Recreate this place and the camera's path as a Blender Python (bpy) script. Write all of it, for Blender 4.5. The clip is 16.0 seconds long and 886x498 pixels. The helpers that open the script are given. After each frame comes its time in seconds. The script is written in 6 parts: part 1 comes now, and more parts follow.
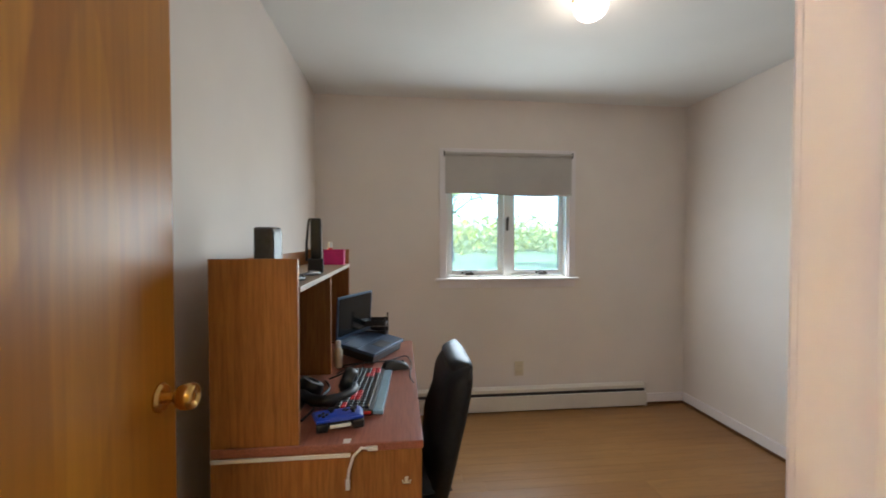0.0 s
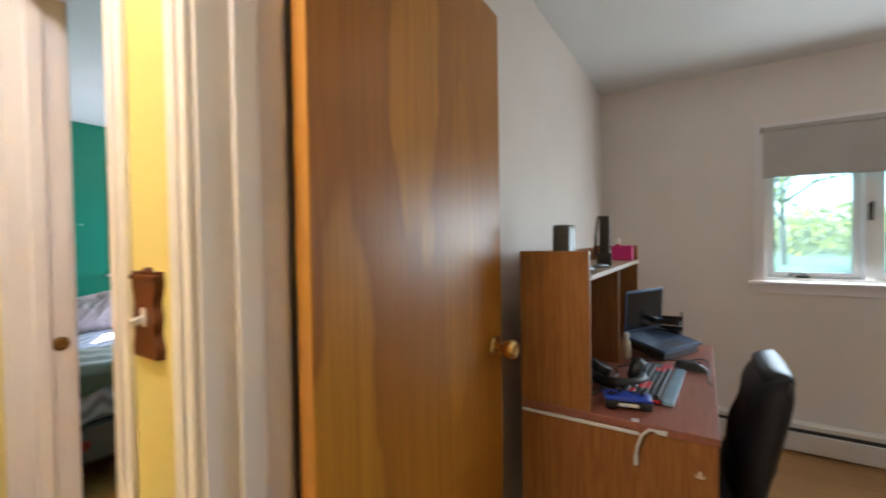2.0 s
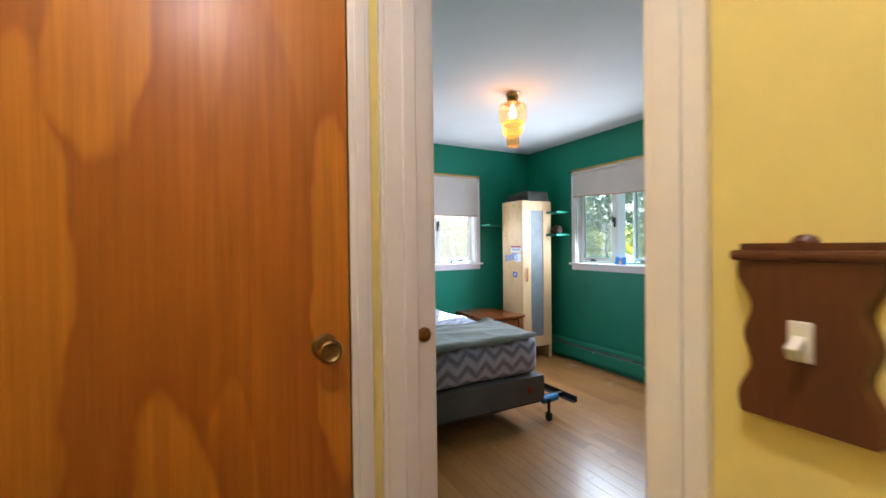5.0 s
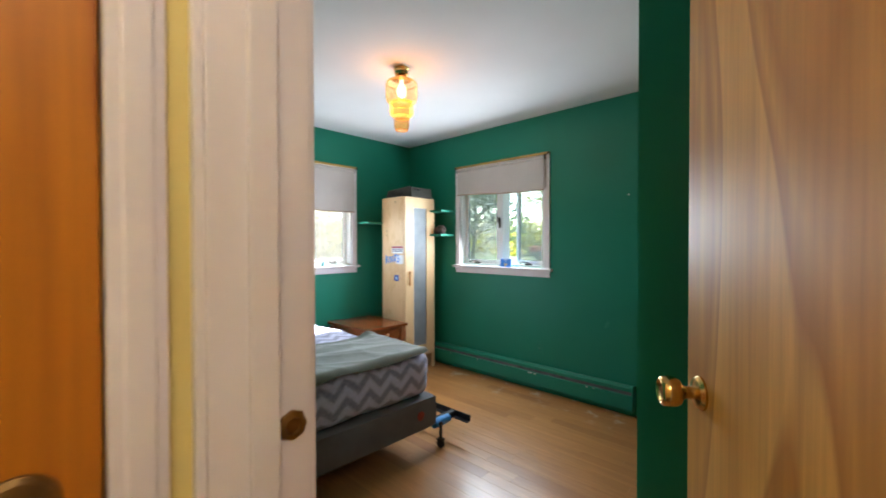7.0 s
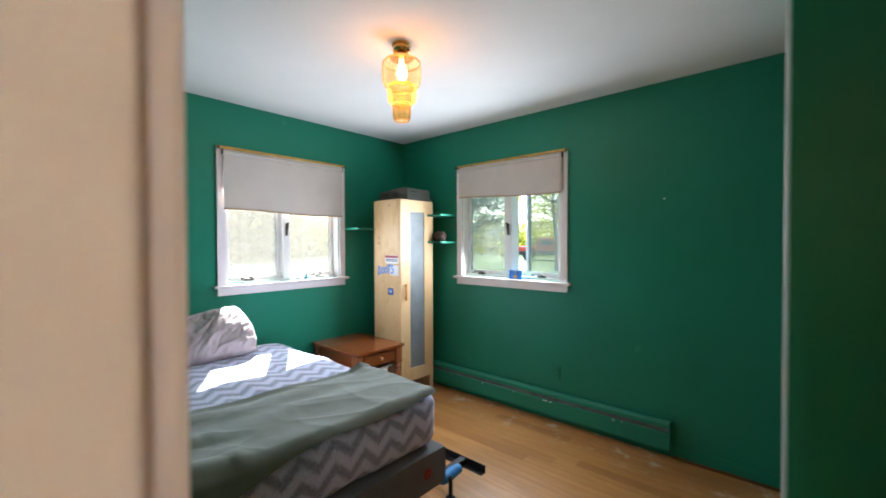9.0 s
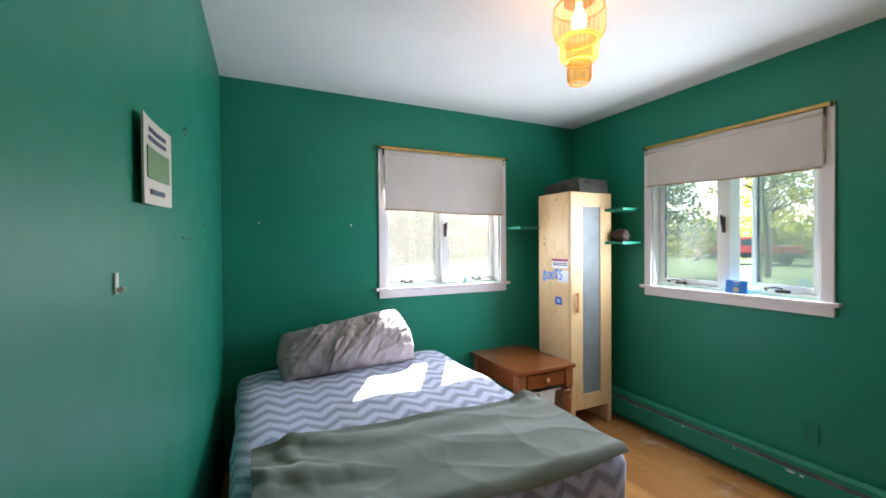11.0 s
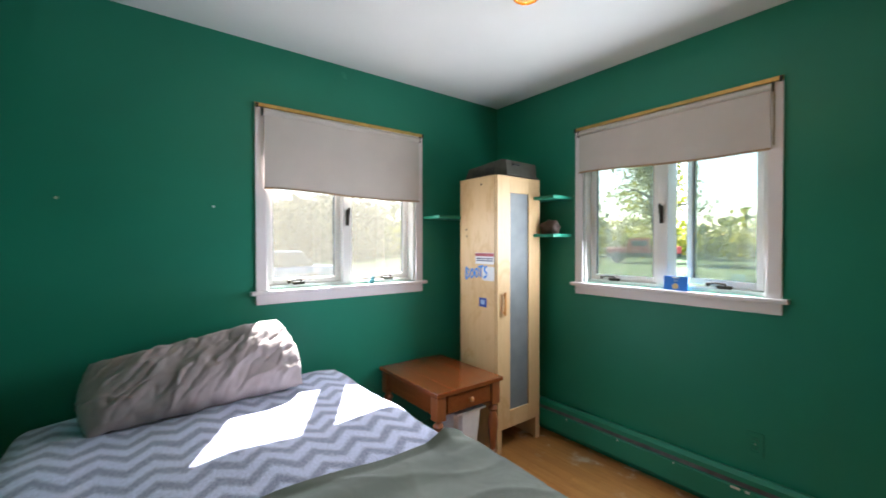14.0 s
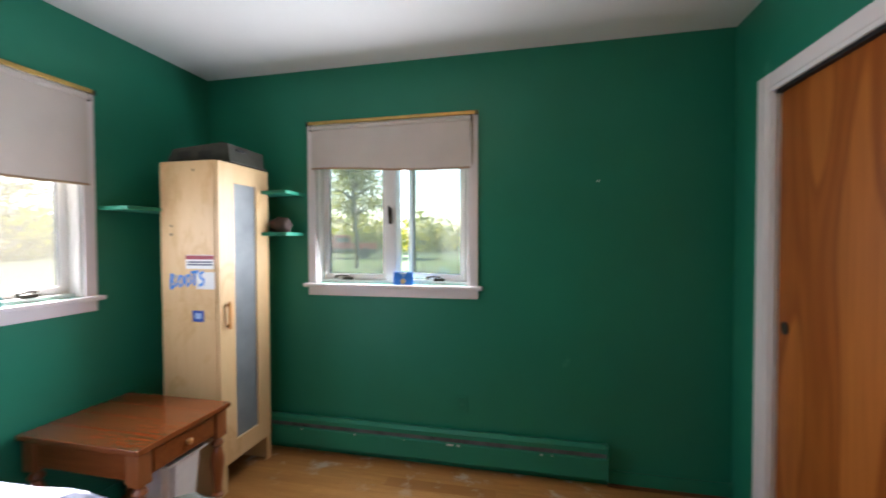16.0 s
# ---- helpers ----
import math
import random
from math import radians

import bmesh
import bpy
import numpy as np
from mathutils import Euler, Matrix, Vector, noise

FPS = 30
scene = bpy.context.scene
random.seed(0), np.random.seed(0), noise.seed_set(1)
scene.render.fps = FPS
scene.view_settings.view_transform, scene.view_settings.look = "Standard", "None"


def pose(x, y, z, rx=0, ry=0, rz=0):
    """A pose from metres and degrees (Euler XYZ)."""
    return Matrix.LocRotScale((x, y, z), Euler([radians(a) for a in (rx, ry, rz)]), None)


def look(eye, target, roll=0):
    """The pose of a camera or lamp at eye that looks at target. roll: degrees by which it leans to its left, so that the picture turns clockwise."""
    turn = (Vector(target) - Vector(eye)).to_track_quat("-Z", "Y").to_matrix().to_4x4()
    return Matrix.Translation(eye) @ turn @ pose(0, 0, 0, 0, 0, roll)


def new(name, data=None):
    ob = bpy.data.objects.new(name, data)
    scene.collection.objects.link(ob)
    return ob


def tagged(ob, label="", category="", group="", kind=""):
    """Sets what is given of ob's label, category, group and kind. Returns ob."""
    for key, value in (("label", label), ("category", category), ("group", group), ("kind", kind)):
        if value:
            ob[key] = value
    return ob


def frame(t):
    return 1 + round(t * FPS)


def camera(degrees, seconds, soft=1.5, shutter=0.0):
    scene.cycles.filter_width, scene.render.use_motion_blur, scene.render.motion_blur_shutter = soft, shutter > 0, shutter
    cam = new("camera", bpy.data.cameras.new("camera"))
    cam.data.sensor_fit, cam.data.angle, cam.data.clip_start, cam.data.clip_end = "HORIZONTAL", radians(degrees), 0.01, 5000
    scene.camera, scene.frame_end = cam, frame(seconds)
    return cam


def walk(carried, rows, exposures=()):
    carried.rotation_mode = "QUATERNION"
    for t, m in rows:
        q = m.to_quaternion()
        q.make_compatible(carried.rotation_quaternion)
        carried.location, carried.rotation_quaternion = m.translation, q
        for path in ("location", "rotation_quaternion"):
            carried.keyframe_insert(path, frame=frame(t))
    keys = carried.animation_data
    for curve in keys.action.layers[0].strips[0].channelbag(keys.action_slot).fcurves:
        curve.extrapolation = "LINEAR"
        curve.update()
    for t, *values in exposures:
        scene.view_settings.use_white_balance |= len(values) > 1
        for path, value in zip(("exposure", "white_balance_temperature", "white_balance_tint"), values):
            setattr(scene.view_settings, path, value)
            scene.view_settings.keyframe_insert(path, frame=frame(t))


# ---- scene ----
cam = camera(95.2, 16.0, soft=1.7, shutter=0.5)
PATH = [
    (0, (0.356, 0.378, 1.352), (0.566, 2.366, 1.306), -0.0),
    (0.5, (0.393, 0.341, 1.344), (0.321, 2.339, 1.303), -0.2),
    (1, (0.397, 0.28, 1.345), (-0.018, 2.236, 1.303), -0.4),
    (1.5, (0.386, 0.238, 1.334), (-0.363, 2.093, 1.299), -0.7),
    (2, (0.383, 0.188, 1.337), (-0.701, 1.868, 1.301), -0.9),
    (2.5, (0.368, 0.131, 1.34), (-1.006, 1.583, 1.31), -1.0),
    (3, (0.336, 0.08, 1.33), (-1.267, 1.276, 1.31), -1.2),
    (3.5, (0.251, 0.009, 1.329), (-1.511, 0.955, 1.308), -1.2),
    (5.8, (-0.388, 0.182, 1.292), (-2.149, 1.131, 1.273), -0.3),
    (6, (-0.425, 0.2, 1.296), (-2.150, 1.203, 1.274), -0.3),
    (6.5, (-0.533, 0.242, 1.3), (-2.124, 1.454, 1.279), -0.2),
    (7, (-0.64, 0.31, 1.307), (-2.023, 1.754, 1.282), -0.1),
    (7.5, (-0.772, 0.396, 1.301), (-2.01, 1.966, 1.278), -0.0),
    (8, (-0.861, 0.434, 1.323), (-2.063, 2.032, 1.305), -0.0),
    (8.5, (-0.972, 0.495, 1.343), (-2.196, 2.077, 1.323), -0.0),
    (9, (-1.057, 0.568, 1.398), (-2.392, 2.058, 1.366), -0.2),
    (9.5, (-1.135, 0.671, 1.409), (-2.646, 1.981, 1.377), -0.4),
    (10, (-1.222, 0.742, 1.415), (-2.917, 1.802, 1.378), -0.5),
    (12.5, (-1.682, 1.044, 1.334), (-3.512, 1.851, 1.314), -0.4),
    (13, (-1.751, 1.146, 1.315), (-3.537, 2.045, 1.306), -0.4),
    (13.5, (-1.819, 1.145, 1.335), (-3.519, 2.199, 1.308), -0.2),
    (14, (-1.879, 1.134, 1.344), (-3.467, 2.349, 1.319), -0.1),
    (14.5, (-1.937, 1.18, 1.313), (-3.341, 2.604, 1.301), -0.2),
    (15, (-2.014, 1.203, 1.313), (-3.245, 2.779, 1.292), -0.2),
    (15.5, (-2.115, 1.173, 1.346), (-2.937, 2.995, 1.302), -0.1),
    (16, (-2.098, 1.143, 1.362), (-2.527, 3.096, 1.316), -0.2),
]
EXPOSURES = ((0.0, 5.0, 5650, 9), (2.0, 5.02, 5500, 9), (3.5, 4.38, 5150, 8), (6.0, 4.45, 5750, 9), (8.0, 4.4, 5800, 9), (10.0, 4.48, 5850, 9), (12.5, 4.52, 5900, 9), (14.5, 4.05, 6100, 11), (15.2, 3.98, 6120, 12), (16.0, 4.22, 6150, 15))
walk(cam, [(t, look(eye, target, roll)) for t, eye, target, roll in PATH], EXPOSURES)

# light: one sun through the west windows, a clear sky, three ceiling lamps, fill lamps in the windows
SUN_WAY = Vector((1.0, -0.55, -1.26)).normalized()
world = bpy.data.worlds.new("sky")
scene.world = world
world.use_nodes = True
sky = world.node_tree.nodes.new("ShaderNodeTexSky")
sky.sky_type, sky.sun_disc = "NISHITA", False
sky.sun_elevation = math.asin(-SUN_WAY.z)
sky.sun_rotation = math.atan2(-SUN_WAY.x, -SUN_WAY.y)
back = world.node_tree.nodes["Background"]
back.inputs["Strength"].default_value = 0.065
world.node_tree.links.new(sky.outputs[0], back.inputs["Color"])
sun = new("sun", bpy.data.lights.new("sun", "SUN"))
sun.data.energy, sun.data.angle, sun.data.color = 2.6, radians(0.7), (1.0, 0.95, 0.88)
sun.matrix_world = look((-20, 11, 25), Vector((-20, 11, 25)) + SUN_WAY)


def bulb(x, y, z, watts, colour, size=0.05):
    ob = new("bulb_light", bpy.data.lights.new("bulb_light", "POINT"))
    ob.location = (x, y, z)
    ob.data.energy, ob.data.color, ob.data.shadow_soft_size = watts, colour, size
    return ob


bulb(-2.648, 2.022, 2.21, 0.15, (1.0, 0.36, 0.06), 0.03)
bulb(1.20, 2.12, 2.31, 0.05, (1.0, 0.66, 0.44), 0.06)
bulb(-0.2, 0.02, 2.31, 1.02, (1.0, 0.87, 0.78), 0.07)


def sky_panel(x, y, turn, z0, z1, watts, colour, tilt=8.0):
    """An added area lamp for the sky's light in a window's opening, under the shade; it faces into the room, a little
    downwards.
    """
    ob = new("window_fill_light", bpy.data.lights.new("window_fill_light", "AREA"))
    ob.data.shape, ob.data.size, ob.data.size_y = "RECTANGLE", 0.90, z1 - z0
    ob.data.energy, ob.data.color = watts, colour
    ob.matrix_world = pose(x, y, (z0 + z1) / 2, 0, 0, turn) @ pose(0, 0, 0, -90 + tilt, 0, 0)
    return ob


sky_panel(-2.950, 3.485, 0, 1.12, 1.76, 1.55, (0.92, 0.97, 1.0))
sky_panel(-4.225, 2.202, 90, 1.12, 1.60, 0.42, (0.97, 0.97, 0.97))
sky_panel(1.203, 3.485, 0, 1.08, 1.68, 0.66, (0.97, 1.0, 0.93))

# ---- shapes ----


def mesh_of(name, bm, mat, smooth=None):
    me = bpy.data.meshes.new(name)
    if smooth:
        for f in bm.faces:
            f.smooth = True
    bm.to_mesh(me)
    bm.free()
    if smooth:
        me.set_sharp_from_angle(angle=radians(smooth))
    for m in mat if isinstance(mat, (list, tuple)) else (mat,):
        me.materials.append(m)
    return me


def part(name, bm, mat, parent=None, label="", smooth=None):
    ob = new(name, mesh_of(name, bm, mat, smooth))
    if parent:
        ob.parent = parent
    if label:
        ob["label"] = label
    return ob


def thing(name, m, label, category, group="", kind=""):
    ob = new(name)
    ob.empty_display_size = 0.1
    ob.matrix_basis = m
    return tagged(ob, label, category, group, kind)


def box(bm, x0, x1, y0, y1, z0, z1, bev=0.0, seg=2, mi=0):
    made = bmesh.ops.create_cube(bm, size=1.0, matrix=Matrix.LocRotScale(
        ((x0 + x1) / 2, (y0 + y1) / 2, (z0 + z1) / 2), None, (abs(x1 - x0), abs(y1 - y0), abs(z1 - z0))))
    verts = made["verts"]
    faces = list({f for v in verts for f in v.link_faces})
    for f in faces:
        f.material_index = mi
    if bev:
        edges = list({e for v in verts for e in v.link_edges})
        bmesh.ops.bevel(bm, geom=edges, offset=bev, segments=seg, affect="EDGES", profile=0.6)
    return bm


def boxed(*args, **kw):
    return box(bmesh.new(), *args, **kw)


def ring(bm, centre, u, v, r, seg):
    return [bm.verts.new(centre + r * (math.cos(a) * u + math.sin(a) * v)) for a in (2 * math.pi * i / seg for i in range(seg))]


def bridge(bm, a, b):
    n = len(a)
    return [bm.faces.new((a[i], a[(i + 1) % n], b[(i + 1) % n], b[i])) for i in range(n)]


def tube(bm, pts, r, seg=10, cap=True):
    """A round bar along a line of points; r: one radius or one for each point."""
    pts = [Vector(p) for p in pts]
    rs = r if isinstance(r, (list, tuple)) else [r] * len(pts)
    rows, u = [], None
    for i, p in enumerate(pts):
        way = (pts[min(i + 1, len(pts) - 1)] - pts[max(i - 1, 0)]).normalized()
        if u is None:
            u = way.orthogonal().normalized()
        u = (u - way * u.dot(way)).normalized()
        rows.append(ring(bm, p, u, way.cross(u), rs[i], seg))
    for a, b in zip(rows, rows[1:]):
        bridge(bm, a, b)
    if cap:
        bm.faces.new(list(reversed(rows[0])))
        bm.faces.new(rows[-1])
    return bm


def lathe(bm, profile, centre=(0, 0, 0), seg=28, axis="z", closed=True):
    """A turned body from (radius, height) pairs."""
    c = Vector(centre)
    u, v, w = {"z": (Vector((1, 0, 0)), Vector((0, 1, 0)), Vector((0, 0, 1))),
               "y": (Vector((1, 0, 0)), Vector((0, 0, -1)), Vector((0, 1, 0))),
               "x": (Vector((0, 1, 0)), Vector((0, 0, 1)), Vector((1, 0, 0)))}[axis]
    rows = [ring(bm, c + w * h, u, v, max(r, 1e-4), seg) for r, h in profile]
    for a, b in zip(rows, rows[1:]):
        bridge(bm, a, b)
    if closed:
        bm.faces.new(list(reversed(rows[0])))
        bm.faces.new(rows[-1])
    bmesh.ops.recalc_face_normals(bm, faces=bm.faces)
    return bm


def sheet(bm, nu, nv, at, uv=None):
    """A grid of nu x nv cells, with at(u, v) for its points, u and v from 0 to 1."""
    rows = [[bm.verts.new(at(i / nu, j / nv)) for j in range(nv + 1)] for i in range(nu + 1)]
    layer = bm.loops.layers.uv.verify() if uv else None
    for i in range(nu):
        for j in range(nv):
            f = bm.faces.new((rows[i][j], rows[i + 1][j], rows[i + 1][j + 1], rows[i][j + 1]))
            if uv:
                for loop, (a, b) in zip(f.loops, ((i, j), (i + 1, j), (i + 1, j + 1), (i, j + 1))):
                    loop[layer].uv = uv(a / nu, b / nv)
    return bm


def thicken(bm, depth):
    bmesh.ops.recalc_face_normals(bm, faces=bm.faces)
    bmesh.ops.solidify(bm, geom=list(bm.faces), thickness=depth)
    return bm


# ---- materials ----


def node_mat(name):
    mat = bpy.data.materials.new(name)
    mat.use_nodes = True
    nt = mat.node_tree
    return mat, nt, nt.nodes["Principled BSDF"]


def ramp(nt, fac, stops):
    r = nt.nodes.new("ShaderNodeValToRGB")
    e = r.color_ramp.elements
    while len(e) < len(stops):
        e.new(0.5)
    for el, (p, c) in zip(e, stops):
        el.position, el.color = p, (*c, 1.0)
    nt.links.new(fac, r.inputs["Fac"])
    return r.outputs["Color"]


def coords(nt, kind="Object", scale=(1, 1, 1), turn=(0, 0, 0)):
    tc, mp = nt.nodes.new("ShaderNodeTexCoord"), nt.nodes.new("ShaderNodeMapping")
    mp.inputs["Scale"].default_value, mp.inputs["Rotation"].default_value = scale, turn
    nt.links.new(tc.outputs[kind], mp.inputs["Vector"])
    return mp.outputs["Vector"]


def noise_of(nt, vec, scale, detail=4.0, rough=0.55, warp=0.0):
    n = nt.nodes.new("ShaderNodeTexNoise")
    n.inputs["Scale"].default_value, n.inputs["Detail"].default_value = scale, detail
    n.inputs["Roughness"].default_value, n.inputs["Distortion"].default_value = rough, warp
    nt.links.new(vec, n.inputs["Vector"])
    return n.outputs["Fac"]


def mixed(nt, fac, a, b, mode="MIX"):
    m = nt.nodes.new("ShaderNodeMix")
    m.data_type, m.blend_type = "RGBA", mode
    for value, slot in ((fac, 0), (a, 6), (b, 7)):
        if isinstance(value, (int, float)):
            m.inputs[slot].default_value = value
        elif isinstance(value, tuple):
            m.inputs[slot].default_value = (*value, 1.0)
        else:
            nt.links.new(value, m.inputs[slot])
    return m.outputs[2]


def calc(nt, op, a, b=0.0):
    m = nt.nodes.new("ShaderNodeMath")
    m.operation = op
    for value, slot in ((a, 0), (b, 1)):
        if isinstance(value, (int, float)):
            m.inputs[slot].default_value = value
        else:
            nt.links.new(value, m.inputs[slot])
    return m.outputs[0]


def relief(nt, bsdf, height, strength=0.2, distance=0.002):
    b = nt.nodes.new("ShaderNodeBump")
    b.inputs["Strength"].default_value, b.inputs["Distance"].default_value = strength, distance
    nt.links.new(height, b.inputs["Height"])
    nt.links.new(b.outputs["Normal"], bsdf.inputs["Normal"])


def paint(name, colour, rough=0.5, vary=0.08, grain=90.0, bump=0.12, spec=0.4, scuff=0.0):
    """Rolled or brushed paint: faint blotches, fine stipple, uneven gloss."""
    mat, nt, p = node_mat(name)
    v = coords(nt)
    big, fine = noise_of(nt, v, 1.7, 3.0), noise_of(nt, v, grain, 3.0)
    lo, hi = tuple(c * (1 - vary) for c in colour), tuple(min(1.0, c * (1 + vary)) for c in colour)
    col = ramp(nt, big, [(0.3, lo), (0.7, hi)])
    if scuff:
        rub = ramp(nt, noise_of(nt, coords(nt, scale=(1.0, 1.0, 0.7)), 4.5, 6.0, 0.62), [(0.69, (0, 0, 0)), (0.76, (scuff, scuff, scuff))])
        col = mixed(nt, rub, col, tuple(min(1.0, c * 1.6 + 0.10) for c in colour))
    nt.links.new(col, p.inputs["Base Color"])
    gloss = nt.nodes.new("ShaderNodeMapRange")
    gloss.inputs["To Min"].default_value, gloss.inputs["To Max"].default_value = rough - 0.07, rough + 0.09
    nt.links.new(noise_of(nt, v, 6.0, 4.0), gloss.inputs["Value"])
    nt.links.new(gloss.outputs[0], p.inputs["Roughness"])
    p.inputs["Specular IOR Level"].default_value = spec
    relief(nt, p, fine, bump, 0.0015)
    return mat


def wood(name, light, dark, along="z", scale=1.0, rough=0.35, rings=1.0, coat=0.0, deep=0.35, shift=0.0):
    """Grain that runs along one axis, with broad figure, fine pores and a soft sheen."""
    mat, nt, p = node_mat(name)
    thin = {"x": (0.06, 1, 1), "y": (1, 0.06, 1), "z": (1, 1, 0.06)}[along]
    v = coords(nt, scale=tuple(scale * s for s in thin), turn=(shift, shift * 0.7, shift * 0.4))
    figure = noise_of(nt, v, 5.0 * rings, 2.0, 0.5, 1.2)
    bands = calc(nt, "PINGPONG", calc(nt, "MULTIPLY", figure, 9.0), 1.0)
    pores = noise_of(nt, v, 130.0, 4.0, 0.7)
    broad = noise_of(nt, v, 1.6, 3.0)
    mid = tuple((a + b) / 2 for a, b in zip(light, dark))
    col = ramp(nt, bands, [(0.0, mid), (0.45, light), (1.0, tuple(m * 0.75 + l * 0.25 for m, l in zip(mid, light)))])
    col = mixed(nt, calc(nt, "MULTIPLY", broad, 0.75), col, dark)
    col = mixed(nt, deep, col, ramp(nt, pores, [(0.35, tuple(c * 0.45 for c in dark)), (0.62, light)]), "MIX")
    nt.links.new(col, p.inputs["Base Color"])
    p.inputs["Roughness"].default_value = rough
    p.inputs["Coat Weight"].default_value, p.inputs["Coat Roughness"].default_value = coat, 0.22
    relief(nt, p, pores, 0.10, 0.001)
    return mat


def plain(name, colour, rough=0.5, metal=0.0, vary=0.12, scale=30.0, bump=0.05, spec=0.5):
    mat, nt, p = node_mat(name)
    v = coords(nt)
    n = noise_of(nt, v, scale, 4.0)
    nt.links.new(ramp(nt, n, [(0.3, tuple(c * (1 - vary) for c in colour)), (0.7, tuple(min(1, c * (1 + vary)) for c in colour))]), p.inputs["Base Color"])
    p.inputs["Roughness"].default_value, p.inputs["Metallic"].default_value = rough, metal
    p.inputs["Specular IOR Level"].default_value = spec
    if bump:
        relief(nt, p, noise_of(nt, v, scale * 6, 3.0), bump, 0.001)
    return mat


def cloth(name, colour, vary=0.15, weave=700.0, rough=0.9, sheen=0.3, folds=14.0, fold_bump=0.25):
    mat, nt, p = node_mat(name)
    v = coords(nt)
    big = noise_of(nt, v, 5.0, 4.0)
    nt.links.new(ramp(nt, big, [(0.3, tuple(c * (1 - vary) for c in colour)), (0.7, tuple(min(1, c * (1 + vary)) for c in colour))]), p.inputs["Base Color"])
    p.inputs["Roughness"].default_value, p.inputs["Sheen Weight"].default_value = rough, sheen
    h = calc(nt, "ADD", calc(nt, "MULTIPLY", noise_of(nt, v, weave, 2.0), 0.15), noise_of(nt, v, folds, 3.0, 0.5, 0.6))
    relief(nt, p, h, fold_bump, 0.01)
    return mat


def chevron(name, light, dark):
    """Zigzag bands along the bed, broken at the edges as printed cloth is."""
    mat, nt, p = node_mat(name)
    uv = nt.nodes.new("ShaderNodeUVMap")
    sep = nt.nodes.new("ShaderNodeSeparateXYZ")
    nt.links.new(uv.outputs[0], sep.inputs[0])
    ragged = noise_of(nt, coords(nt, "UV", (60, 260, 1)), 1.0, 2.0)
    zig = calc(nt, "PINGPONG", sep.outputs[0], 0.074)
    s = calc(nt, "ADD", calc(nt, "ADD", sep.outputs[1], calc(nt, "MULTIPLY", zig, 0.95)), calc(nt, "MULTIPLY", ragged, 0.034))
    band = calc(nt, "PINGPONG", s, 0.052)
    col = ramp(nt, calc(nt, "MULTIPLY", band, 19.2), [(0.32, light), (0.74, dark)])
    nt.links.new(mixed(nt, 0.34, col, ramp(nt, noise_of(nt, coords(nt, "UV", (1.0, 0.35, 1.0)), 150.0, 3.0, 0.7), [(0.38, dark), (0.62, light)])), p.inputs["Base Color"])
    p.inputs["Roughness"].default_value, p.inputs["Sheen Weight"].default_value = 0.95, 0.3
    v = coords(nt)
    relief(nt, p, calc(nt, "ADD", noise_of(nt, v, 9.0, 3.0), calc(nt, "MULTIPLY", noise_of(nt, v, 500.0, 2.0), 0.1)), 0.3, 0.012)
    return mat


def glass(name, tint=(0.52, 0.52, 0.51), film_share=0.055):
    """Window glass, tinted to dim the bright outdoors, with a mirror's gloss at a slant."""
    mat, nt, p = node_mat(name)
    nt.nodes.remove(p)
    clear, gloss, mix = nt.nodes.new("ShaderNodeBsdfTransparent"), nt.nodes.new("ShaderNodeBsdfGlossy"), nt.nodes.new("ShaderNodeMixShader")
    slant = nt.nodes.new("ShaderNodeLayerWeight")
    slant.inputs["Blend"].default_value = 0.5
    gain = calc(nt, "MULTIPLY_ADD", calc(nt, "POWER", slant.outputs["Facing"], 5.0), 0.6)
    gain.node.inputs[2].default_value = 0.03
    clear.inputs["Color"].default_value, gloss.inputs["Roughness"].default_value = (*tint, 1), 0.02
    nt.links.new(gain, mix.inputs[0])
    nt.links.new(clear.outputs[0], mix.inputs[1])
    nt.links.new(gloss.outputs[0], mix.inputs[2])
    # a thin dusty film, strengthened to lay haze over the outdoor view
    dust_haze, film = nt.nodes.new("ShaderNodeBsdfTranslucent"), nt.nodes.new("ShaderNodeMixShader")
    dust_haze.inputs["Color"].default_value = (0.72, 0.68, 0.56, 1)
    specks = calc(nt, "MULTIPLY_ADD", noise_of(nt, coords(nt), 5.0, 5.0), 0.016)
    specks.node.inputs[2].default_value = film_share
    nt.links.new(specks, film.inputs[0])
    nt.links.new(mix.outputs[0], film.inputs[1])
    nt.links.new(dust_haze.outputs[0], film.inputs[2])
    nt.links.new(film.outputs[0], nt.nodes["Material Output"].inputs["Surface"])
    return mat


def glow(name, colour, strength):
    mat, nt, p = node_mat(name)
    p.inputs["Base Color"].default_value = (*colour, 1)
    p.inputs["Emission Color"].default_value, p.inputs["Emission Strength"].default_value = (*colour, 1), strength
    return mat


GREEN = paint("green_wall_paint", (0.018, 0.200, 0.124), 0.42, 0.07, 60.0, 0.14, 0.32, 0.35)
CREAM = paint("cream_wall_paint", (0.77, 0.70, 0.645), 0.55, 0.04, 70.0, 0.12)
YELLOW = paint("yellow_wall_paint", (0.76, 0.62, 0.22), 0.5, 0.05, 70.0, 0.12)
CEIL = paint("white_ceiling_paint", (0.78, 0.77, 0.75), 0.8, 0.03, 110.0, 0.2, 0.2)
TRIM = paint("white_trim_paint", (0.80, 0.745, 0.745), 0.35, 0.05, 40.0, 0.08)
SASH = paint("window_sash_paint", (0.80, 0.79, 0.76), 0.35, 0.04, 40.0, 0.05)


